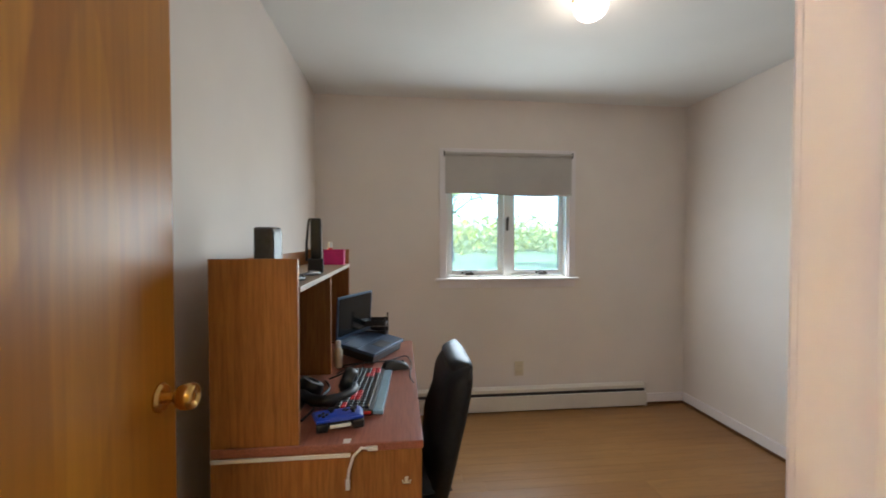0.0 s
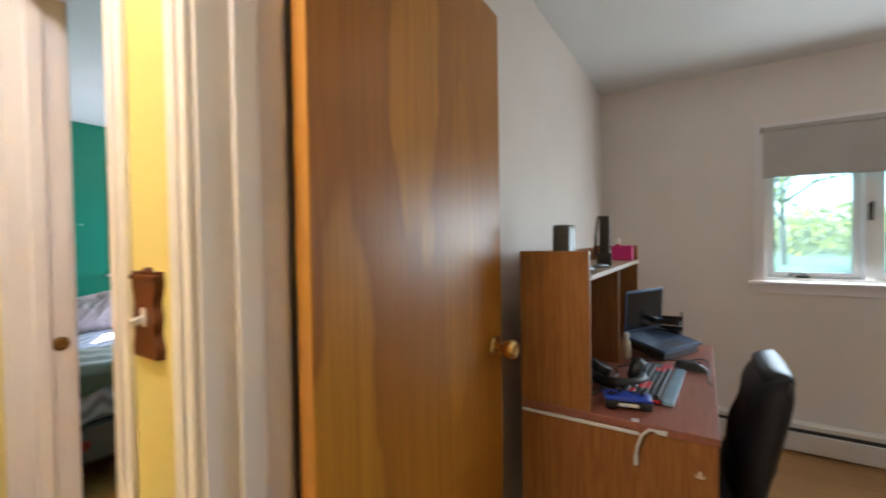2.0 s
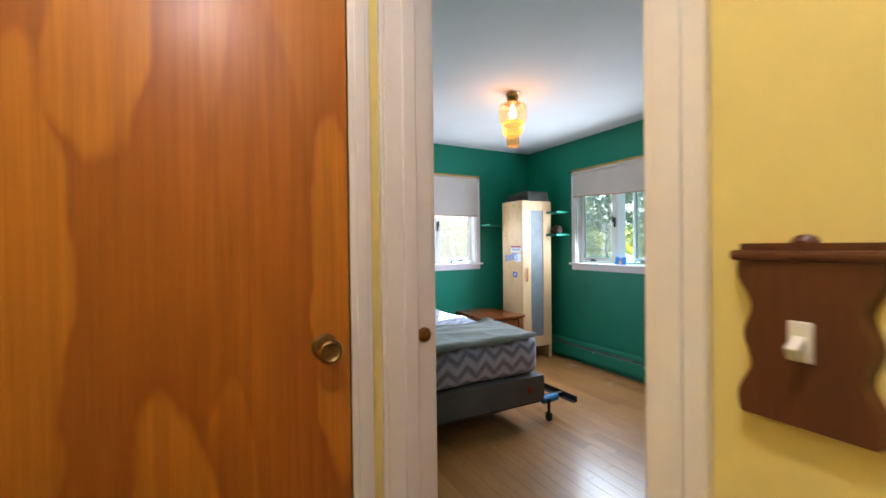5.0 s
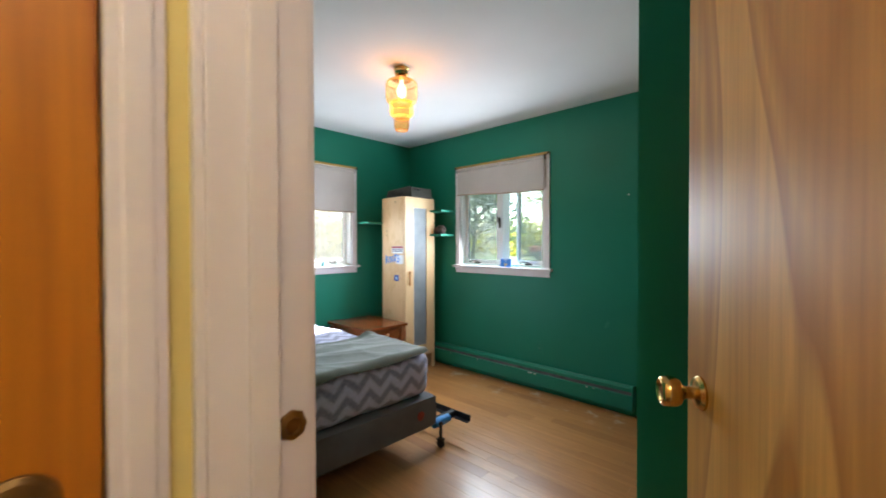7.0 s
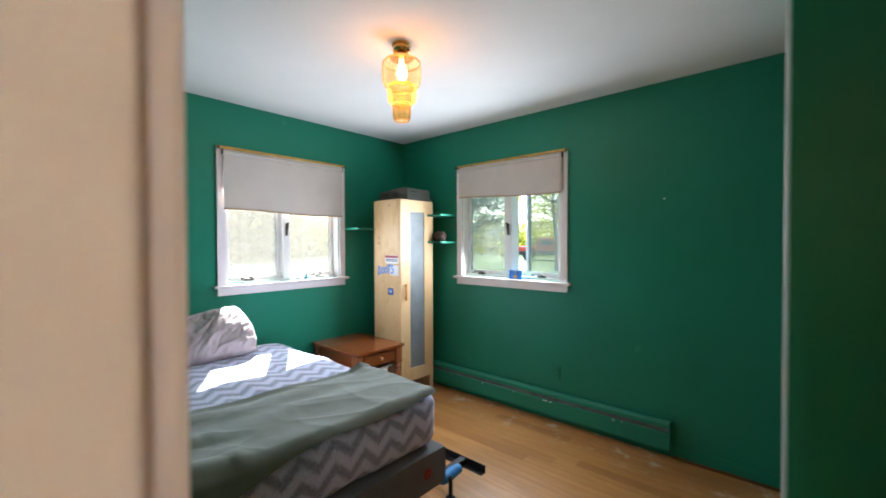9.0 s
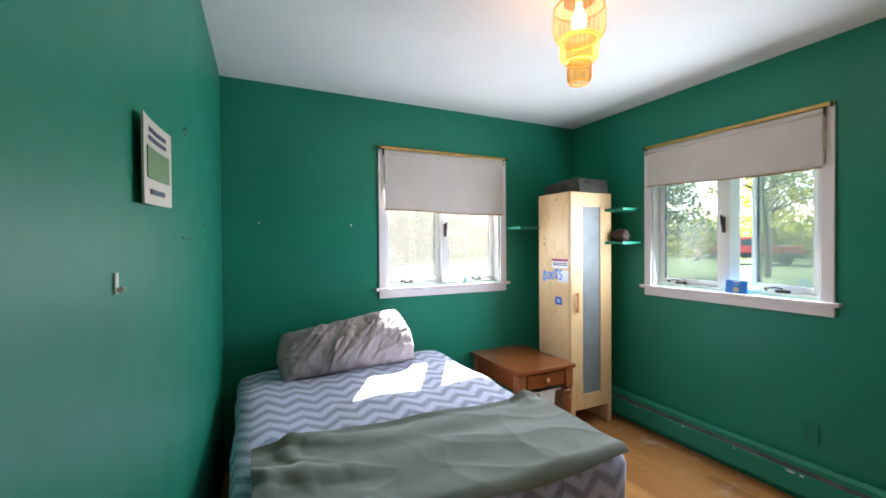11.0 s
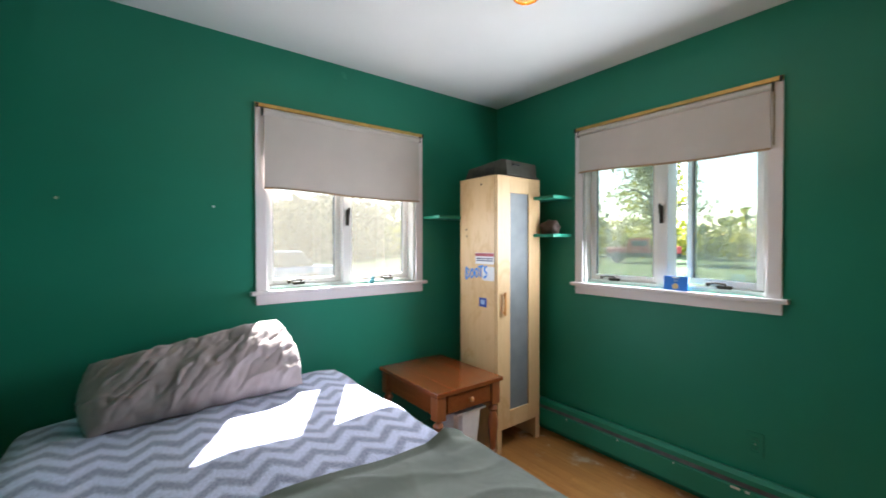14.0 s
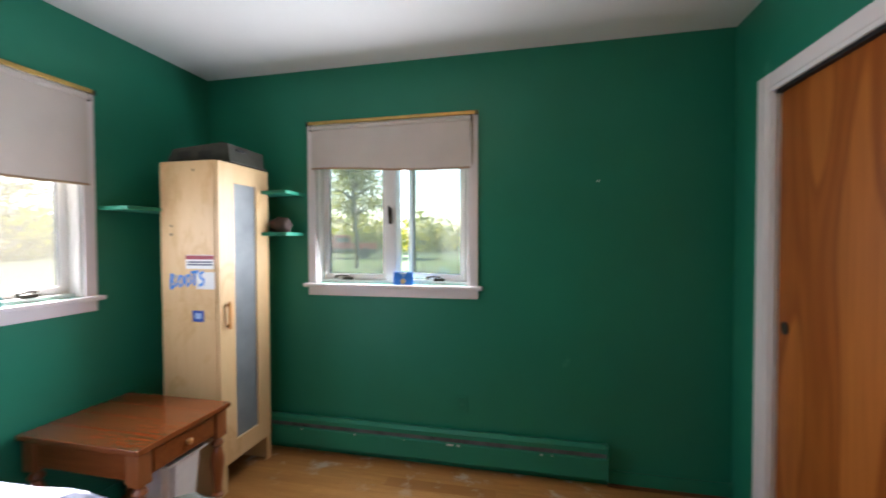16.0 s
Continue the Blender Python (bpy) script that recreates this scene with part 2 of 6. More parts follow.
def flame_ply(name, pale, mid, dark, rough=0.40, coat=0.12, shift=0.0, islands=(), coat_rough=0.2):
    """Rotary-cut birch ply: broad islands of pale and dark figure, fine vertical streaks, varnish.
    islands: middle and half-size (x, z, rx, rz) of pale figures in the leaf's own plane."""
    mat, nt, p = node_mat(name)
    v = coords(nt, scale=(1.0, 1.0, 0.17), turn=(0, 0, shift))
    off = nt.nodes.new("ShaderNodeVectorMath")
    off.inputs[1].default_value = (shift * 3.7, shift * 2.1, shift * 5.3)
    nt.links.new(v, off.inputs[0])
    isl = noise_of(nt, off.outputs[0], 4.0, 0.8, 0.40, 0.35)
    col = ramp(nt, isl, [(0.26, pale), (0.37, pale), (0.385, dark), (0.44, mid), (0.52, dark), (0.58, mid), (0.625, dark), (0.64, pale), (0.78, mid)])
    if islands:
        col = mixed(nt, 0.72, col, mid)
        wob = noise_of(nt, coords(nt, scale=(1.0, 1.0, 0.30)), 6.5, 3.0, 0.5, 0.8)
        bend = nt.nodes.new("ShaderNodeCombineXYZ")
        nt.links.new(calc(nt, "MULTIPLY", calc(nt, "SUBTRACT", noise_of(nt, coords(nt, scale=(0.3, 0.3, 1.0)), 2.2, 2.0), 0.5), 0.55), bend.inputs[0])
        near = None
        for x, z, rx, rz in islands:
            mp = coords(nt, scale=(1 / rx, 0.0, 1 / rz))
            mp.node.inputs["Location"].default_value = (-x / rx, 0.0, -z / rz)
            ln = nt.nodes.new("ShaderNodeVectorMath")
            ln.operation = "LENGTH"
            sway = nt.nodes.new("ShaderNodeVectorMath")
            sway.operation = "MULTIPLY_ADD"
            nt.links.new(bend.outputs[0], sway.inputs[0])
            sway.inputs[1].default_value = (0.35 / rx, 0.0, 0.0)
            nt.links.new(mp, sway.inputs[2])
            nt.links.new(sway.outputs[0], ln.inputs[0])
            d = calc(nt, "ADD", ln.outputs["Value"], calc(nt, "MULTIPLY", wob, 0.8))
            near = d if near is None else calc(nt, "MINIMUM", near, d)
        half = calc(nt, "MULTIPLY", near, 0.25)
        mask = ramp(nt, half, [(0.0, (0.55, 0.55, 0.55)), (0.31, (0.80, 0.80, 0.80)), (0.345, (0.0, 0.0, 0.0))])
        rim = ramp(nt, half, [(0.33, (0, 0, 0)), (0.352, (0.62, 0.62, 0.62)), (0.40, (0.35, 0.35, 0.35)), (0.60, (0.0, 0.0, 0.0))])
        col = mixed(nt, rim, mixed(nt, mask, col, pale), dark)
    streak = noise_of(nt, coords(nt, scale=(1, 1, 0.03)), 55.0, 4.0, 0.6)
    col = mixed(nt, ramp(nt, streak, [(0.35, (0.38, 0.38, 0.38)), (0.65, (0, 0, 0))]), col, tuple(c * 0.62 for c in dark))
    broad = noise_of(nt, coords(nt, scale=(1, 1, 0.25)), 1.3, 2.0)
    col = mixed(nt, calc(nt, "MULTIPLY", broad, 0.25), col, mid)
    nt.links.new(col, p.inputs["Base Color"])
    p.inputs["Roughness"].default_value = rough
    p.inputs["Coat Weight"].default_value, p.inputs["Coat Roughness"].default_value = coat, coat_rough
    p.inputs["Specular IOR Level"].default_value = 0.3
    wave = noise_of(nt, coords(nt, scale=(1, 1, 0.08)), 22.0, 2.0)
    relief(nt, p, calc(nt, "ADD", streak, calc(nt, "MULTIPLY", wave, 1.5)), 0.10, 0.001)
    return mat


DOOR = flame_ply("varnished_birch_door", (0.60, 0.225, 0.010), (0.46, 0.142, 0.005), (0.28, 0.072, 0.002), 0.42, 0.30,
                 islands=((0.17, 1.80, 0.085, 0.36), (0.06, 1.25, 0.075, 0.48), (0.27, 0.62, 0.080, 0.38), (0.625, 1.14, 0.060, 0.48)), coat_rough=0.28)
DOOR_CLOSET = flame_ply("reddish_birch_door", (0.48, 0.150, 0.026), (0.38, 0.105, 0.015), (0.26, 0.062, 0.007), 0.42, 0.2, 0.6)
DOOR_OFF = flame_ply("golden_birch_door", (0.60, 0.280, 0.020), (0.45, 0.185, 0.011), (0.30, 0.104, 0.006), 0.42, 0.16, 1.3,
                     islands=((0.30, 1.78, 0.10, 0.5), (0.08, 0.85, 0.09, 0.6)), coat_rough=0.30)
DOOR_PALE = flame_ply("pale_varnished_door", (0.82, 0.46, 0.105), (0.70, 0.355, 0.065), (0.50, 0.215, 0.032), 0.47, 0.15, 2.2, coat_rough=0.36)
DOOR_EDGE = wood("raw_door_edge", (0.70, 0.33, 0.06), (0.52, 0.22, 0.03), "z", 1.2, 0.4, 1.0, 0.1, 0.15)
OAK = wood("warm_wood_top", (0.25, 0.070, 0.016), (0.115, 0.027, 0.006), "x", 1.0, 0.26, 1.2, 0.4, 0.2)
OAK_LEG = wood("warm_wood_leg", (0.30, 0.098, 0.028), (0.17, 0.050, 0.013), "z", 1.4, 0.36, 1.2, 0.2, 0.2)
LAMINATE = wood("brown_laminate", (0.44, 0.190, 0.048), (0.19, 0.062, 0.013), "z", 1.2, 0.40, 1.4, 0.0, 0.30)
LAM_TOP = wood("reddish_laminate_top", (0.38, 0.145, 0.098), (0.22, 0.072, 0.045), "y", 1.2, 0.36, 1.6, 0.0, 0.3)
def stained(mat, tone, share):
    """Brownish water stains with ragged rims over a finished wood."""
    nt = mat.node_tree
    p = nt.nodes["Principled BSDF"]
    old = p.inputs["Base Color"].links[0].from_socket
    blot = noise_of(nt, coords(nt, scale=(1.0, 1.0, 0.55)), 4.2, 5.0, 0.6, 0.6)
    rim = ramp(nt, blot, [(0.52, (0, 0, 0)), (0.57, (share, share, share)), (0.60, (share * 0.35,) * 3), (0.80, (share * 0.5,) * 3)])
    nt.links.new(mixed(nt, rim, old, tone), p.inputs["Base Color"])
    return mat


BIRCH = wood("pale_birch_foil", (0.72, 0.50, 0.27), (0.62, 0.40, 0.19), "z", 1.4, 0.42, 1.0, 0.0, 0.12)
stained(BIRCH, (0.50, 0.27, 0.09), 0.45)
BRASS = plain("polished_brass", (0.62, 0.40, 0.13), 0.22, 1.0, 0.12, 12.0, 0.02)
BRASS_OLD = plain("aged_brass", (0.30, 0.19, 0.07), 0.38, 1.0, 0.3, 30.0, 0.05)
BRONZE = plain("dark_bronze", (0.035, 0.026, 0.016), 0.5, 0.4, 0.3, 30.0, 0.05)
STEEL = plain("grey_steel", (0.42, 0.42, 0.42), 0.4, 1.0, 0.15)
IRON = plain("black_iron", (0.02, 0.02, 0.022), 0.5, 0.4, 0.3)
BLACK = plain("black_plastic", (0.012, 0.012, 0.013), 0.42, 0.0, 0.25, 60.0, 0.1)
GREY_PL = plain("dark_grey_plastic", (0.045, 0.048, 0.052), 0.5, 0.0, 0.2, 80.0, 0.15)
LEATHER = plain("black_leather", (0.012, 0.012, 0.013), 0.46, 0.0, 0.25, 50.0, 0.45, 0.3)
WHITE_PL = plain("white_plastic", (0.74, 0.72, 0.70), 0.4, 0.0, 0.05)
ALMOND = plain("almond_plastic", (0.66, 0.57, 0.42), 0.4, 0.0, 0.06)
# tints darken the view outside; film shares put haze over it
GLASS = glass("dimmed_dusty_glass")
GLASS_HAZY = glass("dimmed_hazy_glass", (0.54, 0.55, 0.50), 0.115)
GLASS_OFFICE = glass("dimmed_office_glass", (0.58, 0.66, 0.68), 0.10)


def let_through(mat, share):
    """Thin cloth: part of the light comes through it."""
    nt = mat.node_tree
    p, out = nt.nodes["Principled BSDF"], nt.nodes["Material Output"]
    tr, mix = nt.nodes.new("ShaderNodeBsdfTranslucent"), nt.nodes.new("ShaderNodeMixShader")
    nt.links.new(p.inputs["Base Color"].links[0].from_socket, tr.inputs["Color"])
    mix.inputs[0].default_value = share
    nt.links.new(p.outputs[0], mix.inputs[1])
    nt.links.new(tr.outputs[0], mix.inputs[2])
    nt.links.new(mix.outputs[0], out.inputs["Surface"])
    return mat


SHADE = cloth("linen_roller_shade", (0.62, 0.56, 0.51), 0.04, 900.0, 0.9, 0.1, 4.0, 0.08)
SHADE_GREY = cloth("grey_roller_shade", (0.50, 0.47, 0.44), 0.04, 900.0, 0.9, 0.1, 4.0, 0.08)
let_through(SHADE, 0.07)
let_through(SHADE_GREY, 0.07)
TICKING = cloth("grey_boxspring_cloth", (0.11, 0.105, 0.11), 0.2, 500.0, 0.9, 0.1, 9.0, 0.1)
FLEECE = cloth("sage_fleece", (0.125, 0.140, 0.108), 0.16, 600.0, 0.95, 0.5, 12.0, 0.35)
PILLOWCASE = cloth("taupe_pillowcase", (0.27, 0.220, 0.212), 0.06, 800.0, 0.85, 0.2, 16.0, 0.12)
SHEETS = chevron("chevron_bedsheet", (0.60, 0.62, 0.80), (0.165, 0.175, 0.275))
GREY_PAINT = paint("worn_grey_grille", (0.10, 0.10, 0.12), 0.5, 0.2, 60.0, 0.1)

# ---- the shell ----
H = 2.44
HALL_N, ROOM_S, MID_Y = 0.46, 0.59, 0.52          # the wall between hall and rooms
NORTH, WEST, EAST = 3.50, -4.24, 2.70
OFF_W, CLOSET_X, CLOSET_Y, VEST_E = -0.277, -1.08, 1.66, -0.40
HALL_W, HALL_S, HALL_E = -1.19, -0.42, 2.10
G0, G1 = -1.165, -0.44                             # the bedroom's doorway
O0, O1 = -0.17, 0.585                              # the office's doorway
DOOR_H = 2.04
WIN_W, WIN_Z0, WIN_Z1 = 0.975, 1.09, 2.035         # clear opening of each window
WIN_N, WIN_O, WIN_WEST = -2.950, 1.203, 2.204      # their middles
WIN_DROP = -0.036                                  # the office window sits lower


def wall(name, axis, a0, a1, c0, c1, mat, holes=(), z0=0.0, z1=H, label="", parent=None):
    """A wall along x or y from a0 to a1, between c0 and c1 across, with holes (a0, a1, z0, z1)."""
    bm = bmesh.new()

    def slab(p, q, lo, hi):
        if q - p > 1e-4 and hi - lo > 1e-4:
            box(bm, *((p, q, c0, c1) if axis == "x" else (c0, c1, p, q)), lo, hi)

    at = a0
    for p, q, lo, hi in sorted(holes):
        slab(at, p, z0, z1)
        slab(p, q, z0, lo)
        slab(p, q, hi, z1)
        at = q
    slab(at, a1, z0, z1)
    bmesh.ops.remove_doubles(bm, verts=bm.verts, dist=1e-5)
    return tagged(part(name, bm, mat), label, "wall", kind="structure")


def win_hole(mid, drop=0.0):
    return (mid - WIN_W / 2, mid + WIN_W / 2, WIN_Z0 + drop, WIN_Z1 + drop)


door_g, door_o = (G0 - 0.015, G1 + 0.015, 0, DOOR_H + 0.015), (O0 - 0.015, O1 + 0.015, 0, DOOR_H + 0.015)
wall("wall_bedroom_north", "x", WEST - 0.16, CLOSET_X, NORTH, NORTH + 0.14, GREEN, [win_hole(WIN_N)], label="green painted bedroom wall with a window")
wall("wall_bedroom_west", "y", ROOM_S, NORTH, WEST - 0.14, WEST, GREEN, [win_hole(WIN_WEST)], label="green painted bedroom wall behind the bed")
wall("wall_bedroom_south", "x", G0 - 0.08, VEST_E, MID_Y, ROOM_S, GREEN, [door_g], label="green painted wall with the bedroom doorway")
long_wall = wall("wall_bedroom_south_long", "x", WEST - 0.14, G0 - 0.08, MID_Y, ROOM_S, GREEN, label="green painted bare wall beside the bed")


def south_y(x):
    """The long wall by the bed runs slightly out of square."""
    return ROOM_S + 0.078 * max(0.0, (G0 - 0.08 - x)) / (G0 - 0.08 - WEST)


for vert in long_wall.data.vertices:
    if vert.co.y > ROOM_S - 0.01:
        vert.co.y = south_y(vert.co.x)
wall("wall_closet_front", "y", CLOSET_Y, NORTH, CLOSET_X, CLOSET_X + 0.10, GREEN, [(1.96, 3.19, 0, 2.02)], label="green painted closet front with a sliding door")
wall("wall_closet_end", "x", CLOSET_X + 0.10, VEST_E, CLOSET_Y, CLOSET_Y + 0.10, GREEN, label="dark green end wall of the closet")
wall("wall_entry_east", "y", ROOM_S, NORTH, VEST_E, VEST_E + 0.06, GREEN, label="green painted wall behind the open door")
wall("wall_office_west", "y", ROOM_S, NORTH, VEST_E + 0.06, OFF_W, CREAM, label="cream painted office wall behind the desk")
wall("wall_office_north", "x", VEST_E, EAST + 0.14, NORTH, NORTH + 0.14, CREAM, [win_hole(WIN_O, WIN_DROP)], label="cream painted office wall with a window")
wall("wall_closet_back", "x", CLOSET_X, VEST_E, NORTH, NORTH + 0.14, GREEN, label="green painted back of the closet")
wall("wall_office_east", "y", ROOM_S, NORTH, EAST, EAST + 0.14, CREAM, label="cream painted bare office wall")
wall("wall_office_south", "x", VEST_E, EAST + 0.14, MID_Y, ROOM_S, CREAM, [door_o], label="cream painted wall with the office doorway")
wall("wall_hall_north", "x", HALL_W, HALL_E, HALL_N, MID_Y, YELLOW, [door_g, door_o], label="yellow painted hall wall with two doorways")
wall("wall_hall_west", "y", HALL_S - 0.1, MID_Y, HALL_W - 0.10, HALL_W, YELLOW, [(-0.30, 0.385, 0, DOOR_H)], label="yellow painted hall wall with a closed door")
wall("wall_hall_south", "x", HALL_W, HALL_E + 0.1, HALL_S - 0.1, HALL_S, YELLOW, label="yellow painted hall wall")
wall("wall_hall_east", "y", HALL_S, MID_Y, HALL_E, HALL_E + 0.1, YELLOW, label="yellow painted hall end wall")
wall("wall_behind_door", "y", HALL_S - 0.1, MID_Y, HALL_W - 0.16, HALL_W - 0.12, YELLOW, label="plain wall behind the closed door")

tagged(part("ceiling_bedroom", boxed(WEST - 0.14, VEST_E, ROOM_S - 0.07, NORTH + 0.14, H, H + 0.1), CEIL), "white painted bedroom ceiling", "ceiling", kind="structure")
tagged(part("ceiling_office", boxed(VEST_E, EAST + 0.14, ROOM_S - 0.07, NORTH + 0.14, H, H + 0.1), CEIL), "white painted office ceiling", "ceiling", kind="structure")
tagged(part("ceiling_hall", boxed(HALL_W - 0.2, HALL_E + 0.1, HALL_S - 0.1, MID_Y, H, H + 0.1), CEIL), "white painted hall ceiling", "ceiling", kind="structure")

# doorway linings and casings


def lining(name, x0, x1, left_case, right_case, label):
    top = thing(name, pose(0, 0, 0), label, "door frame", kind="structure")
    y0, y1 = HALL_N, ROOM_S
    part("jamb", boxed(x0 - 0.015, x0, y0, y1, 0, DOOR_H, 0.002), TRIM, top)
    part("jamb", boxed(x1, x1 + 0.015, y0, y1, 0, DOOR_H, 0.002), TRIM, top)
    part("head", boxed(x0 - 0.015, x1 + 0.015, y0, y1, DOOR_H, DOOR_H + 0.015, 0.002), TRIM, top)
    for a, b in ((x0, x0 + 0.011), (x1 - 0.011, x1)):
        part("door_stop", boxed(a, b, y0 + 0.045, y0 + 0.082, 0, DOOR_H - 0.011, 0.003), TRIM, top)
    part("door_stop", boxed(x0, x1, y0 + 0.045, y0 + 0.082, DOOR_H - 0.011, DOOR_H, 0.003), TRIM, top)
    for sign, face in ((-1, y0), (1, y1)):
        lc = left_case if sign < 0 else 0.062
        rc = right_case if sign < 0 else 0.062
        lc = min(lc, 0.062)
        for a, b in ((x0 - lc, x0 - 0.006), (x1 + 0.006, x1 + rc)):
            bm = bmesh.new()
            box(bm, a, b, *sorted((face, face + sign * 0.011)), 0, DOOR_H + 0.064, 0.003)
            if b - a > 0.04:
                box(bm, a + 0.012, b - 0.018, *sorted((face + sign * 0.0105, face + sign * 0.016)), 0, DOOR_H + 0.05, 0.0025)
            part("casing", bm, TRIM, top)
        bm = boxed(x0 - 0.006, x1 + 0.006, *sorted((face, face + sign * 0.0108)), DOOR_H + 0.006, DOOR_H + 0.062, 0.003)
        box(bm, x0 - 0.006, x1 + 0.006, *sorted((face + sign * 0.0105, face + sign * 0.0155)), DOOR_H + 0.024, DOOR_H + 0.05, 0.0025)
        part("casing", bm, TRIM, top)
    return top


bed_frame_trim = lining("door_frame_bedroom", G0, G1, G0 - HALL_W - 0.001, 0.062, "white painted bedroom door frame")
lining("door_frame_office", O0, O1, 0.062, 0.062, "white painted office door frame")
lathe_bm = bmesh.new()
lathe(lathe_bm, [(0.021, 0), (0.020, 0.003), (0.012, 0.006), (0.010, 0.002)], (G0 + 0.0002, 0.562, 1.062), 8, "x")
part("strike_plate", lathe_bm, BRASS_OLD, bed_frame_trim, "worn round brass strike", smooth=30)

# closed hall door: casing
cd = thing("door_frame_hall", pose(0, 0, 0), "white painted casing round the closed hall door", "door frame", kind="structure")
CD0, CD1 = -0.288, 0.370
for a, b in ((CD0 - 0.06, CD0), (CD1, CD1 + 0.055)):
    bm = boxed(HALL_W, HALL_W + 0.012, a, b, 0, DOOR_H + 0.052, 0.003)
    box(bm, HALL_W + 0.011, HALL_W + 0.017, a + 0.014, b - 0.012, 0, DOOR_H + 0.04, 0.003)
    part("casing", bm, TRIM, cd)
bm = boxed(HALL_W, HALL_W + 0.0118, CD0, CD1, DOOR_H - 0.006, DOOR_H + 0.05, 0.003)
box(bm, HALL_W + 0.011, HALL_W + 0.0165, CD0, CD1, DOOR_H + 0.01, DOOR_H + 0.036, 0.003)
part("casing", bm, TRIM, cd)


def knob(parent, x, y, z, side, mat=BRASS):
    """A round tulip knob with a rose, out of the face along y."""
    rose = lathe(bmesh.new(), [(0.001, 0), (0.031, 0), (0.031, side * 0.004), (0.026, side * 0.010), (0.013, side * 0.013)], (x, y, z), 28, "y")
    rose = part("rose", rose, mat, parent, smooth=35)
    prof = [(0.012, 0.010), (0.011, 0.026), (0.014, 0.032), (0.023, 0.037), (0.0275, 0.046), (0.0285, 0.056), (0.027, 0.066), (0.024, 0.070), (0.021, 0.071), (0.018, 0.068), (0.010, 0.066)]
    ball = lathe(bmesh.new(), [(r, side * h) for r, h in prof], (x, y, z), 28, "y")
    return part("door_handle", ball, mat, parent, "round brass door knob", smooth=40)


def leaf(name, width, m, mat, edge, label, knob_z=1.02, knob_mat=BRASS, hinges=True, thick=0.035, pin=0.006):
    """A flush door leaf: hinge line at the origin, leaf along +x, thickness towards -y."""
    bm = boxed(0.002, width, -thick, 0, 0.012, 2.028, 0.0015, 1)
    for f in bm.faces:
        if abs(f.normal.x) > 0.9:
            f.material_index = 1
    ob = part(name, bm, [mat, edge])
    ob.matrix_basis = m
    tagged(ob, label, "door", kind="structure")
    for side, y in ((1, 0.0), (-1, -thick)):
        knob(ob, width - 0.062, y, knob_z, side, knob_mat)
    part("latch_plate", boxed(width - 0.0002, width + 0.0015, -0.030, -0.006, knob_z - 0.028, knob_z + 0.028), BRASS_OLD, ob)
    if hinges:
        for z in (0.22, 1.80):
            hb = bmesh.new()
            for k in range(5):
                tube(hb, [(-0.002, pin, z - 0.045 + k * 0.0185), (-0.002, pin, z - 0.028 + k * 0.0185)], 0.0065, 10)
            part("hinge", hb, BRASS_OLD, ob, "aged brass hinge", smooth=40)
    return ob


# the closed leaf sits in the hall's west wall, hinged on its south edge
leaf("door_hall", 0.652, Matrix.Translation((HALL_W - 0.031, CD0 + 0.003, 0)) @ pose(0, 0, 0, 0, 0, 90), DOOR, DOOR_EDGE,
     "closed flush birch door with broad figured grain", 1.06, BRASS_OLD, pin=-0.040)
# bedroom leaf: half open into the entry
leaf("door_bedroom", 0.745, Matrix.Translation((G1 - 0.004, ROOM_S + 0.012, 0)) @ pose(0, 0, 0, 0, 0, 180 - 57.5), DOOR_PALE, DOOR_EDGE,
     "open flush varnished birch door with brass knob", 1.03)
# office leaf: open against the wall
leaf("door_office", 0.74, Matrix.Translation((O0 + 0.006, ROOM_S + 0.010, 0)) @ pose(0, 0, 0, 0, 0, 91.5), DOOR_OFF, DOOR_EDGE,
     "open flush birch door with warm grain and brass knob", 1.02)

# closet: sliding door, casing
cl = thing("door_frame_closet", pose(0, 0, 0), "white painted closet door casing", "door frame", kind="structure")
CL0, CL1, CLZ = 1.975, 3.168, 1.995
for a, b in ((CL1, CL1 + 0.105), (CL0 - 0.105, CL0)):
    bm = boxed(CLOSET_X - 0.012, CLOSET_X, a, b, 0, CLZ + 0.085, 0.003)
    box(bm, CLOSET_X - 0.018, CLOSET_X - 0.011, a + 0.020, b - 0.020, 0, CLZ + 0.068, 0.003)
    part("casing", bm, TRIM, cl)
bm = boxed(CLOSET_X - 0.0118, CLOSET_X, CL0, CL1, CLZ, CLZ + 0.083, 0.003)
box(bm, CLOSET_X - 0.0175, CLOSET_X - 0.011, CL0, CL1, CLZ + 0.018, CLZ + 0.066, 0.003)
part("casing", bm, TRIM, cl)
part("jamb", boxed(CLOSET_X, CLOSET_X + 0.10, CL1 - 0.012, CL1 + 0.022, 0, CLZ + 0.02), TRIM, cl)
part("jamb", boxed(CLOSET_X, CLOSET_X + 0.10, CL0 - 0.015, CL0 + 0.012, 0, CLZ + 0.02), TRIM, cl)
part("track", boxed(CLOSET_X + 0.002, CLOSET_X + 0.09, CL0 + 0.012, CL1 - 0.012, CLZ - 0.012, 2.0205), IRON, cl, "dark sliding door track")
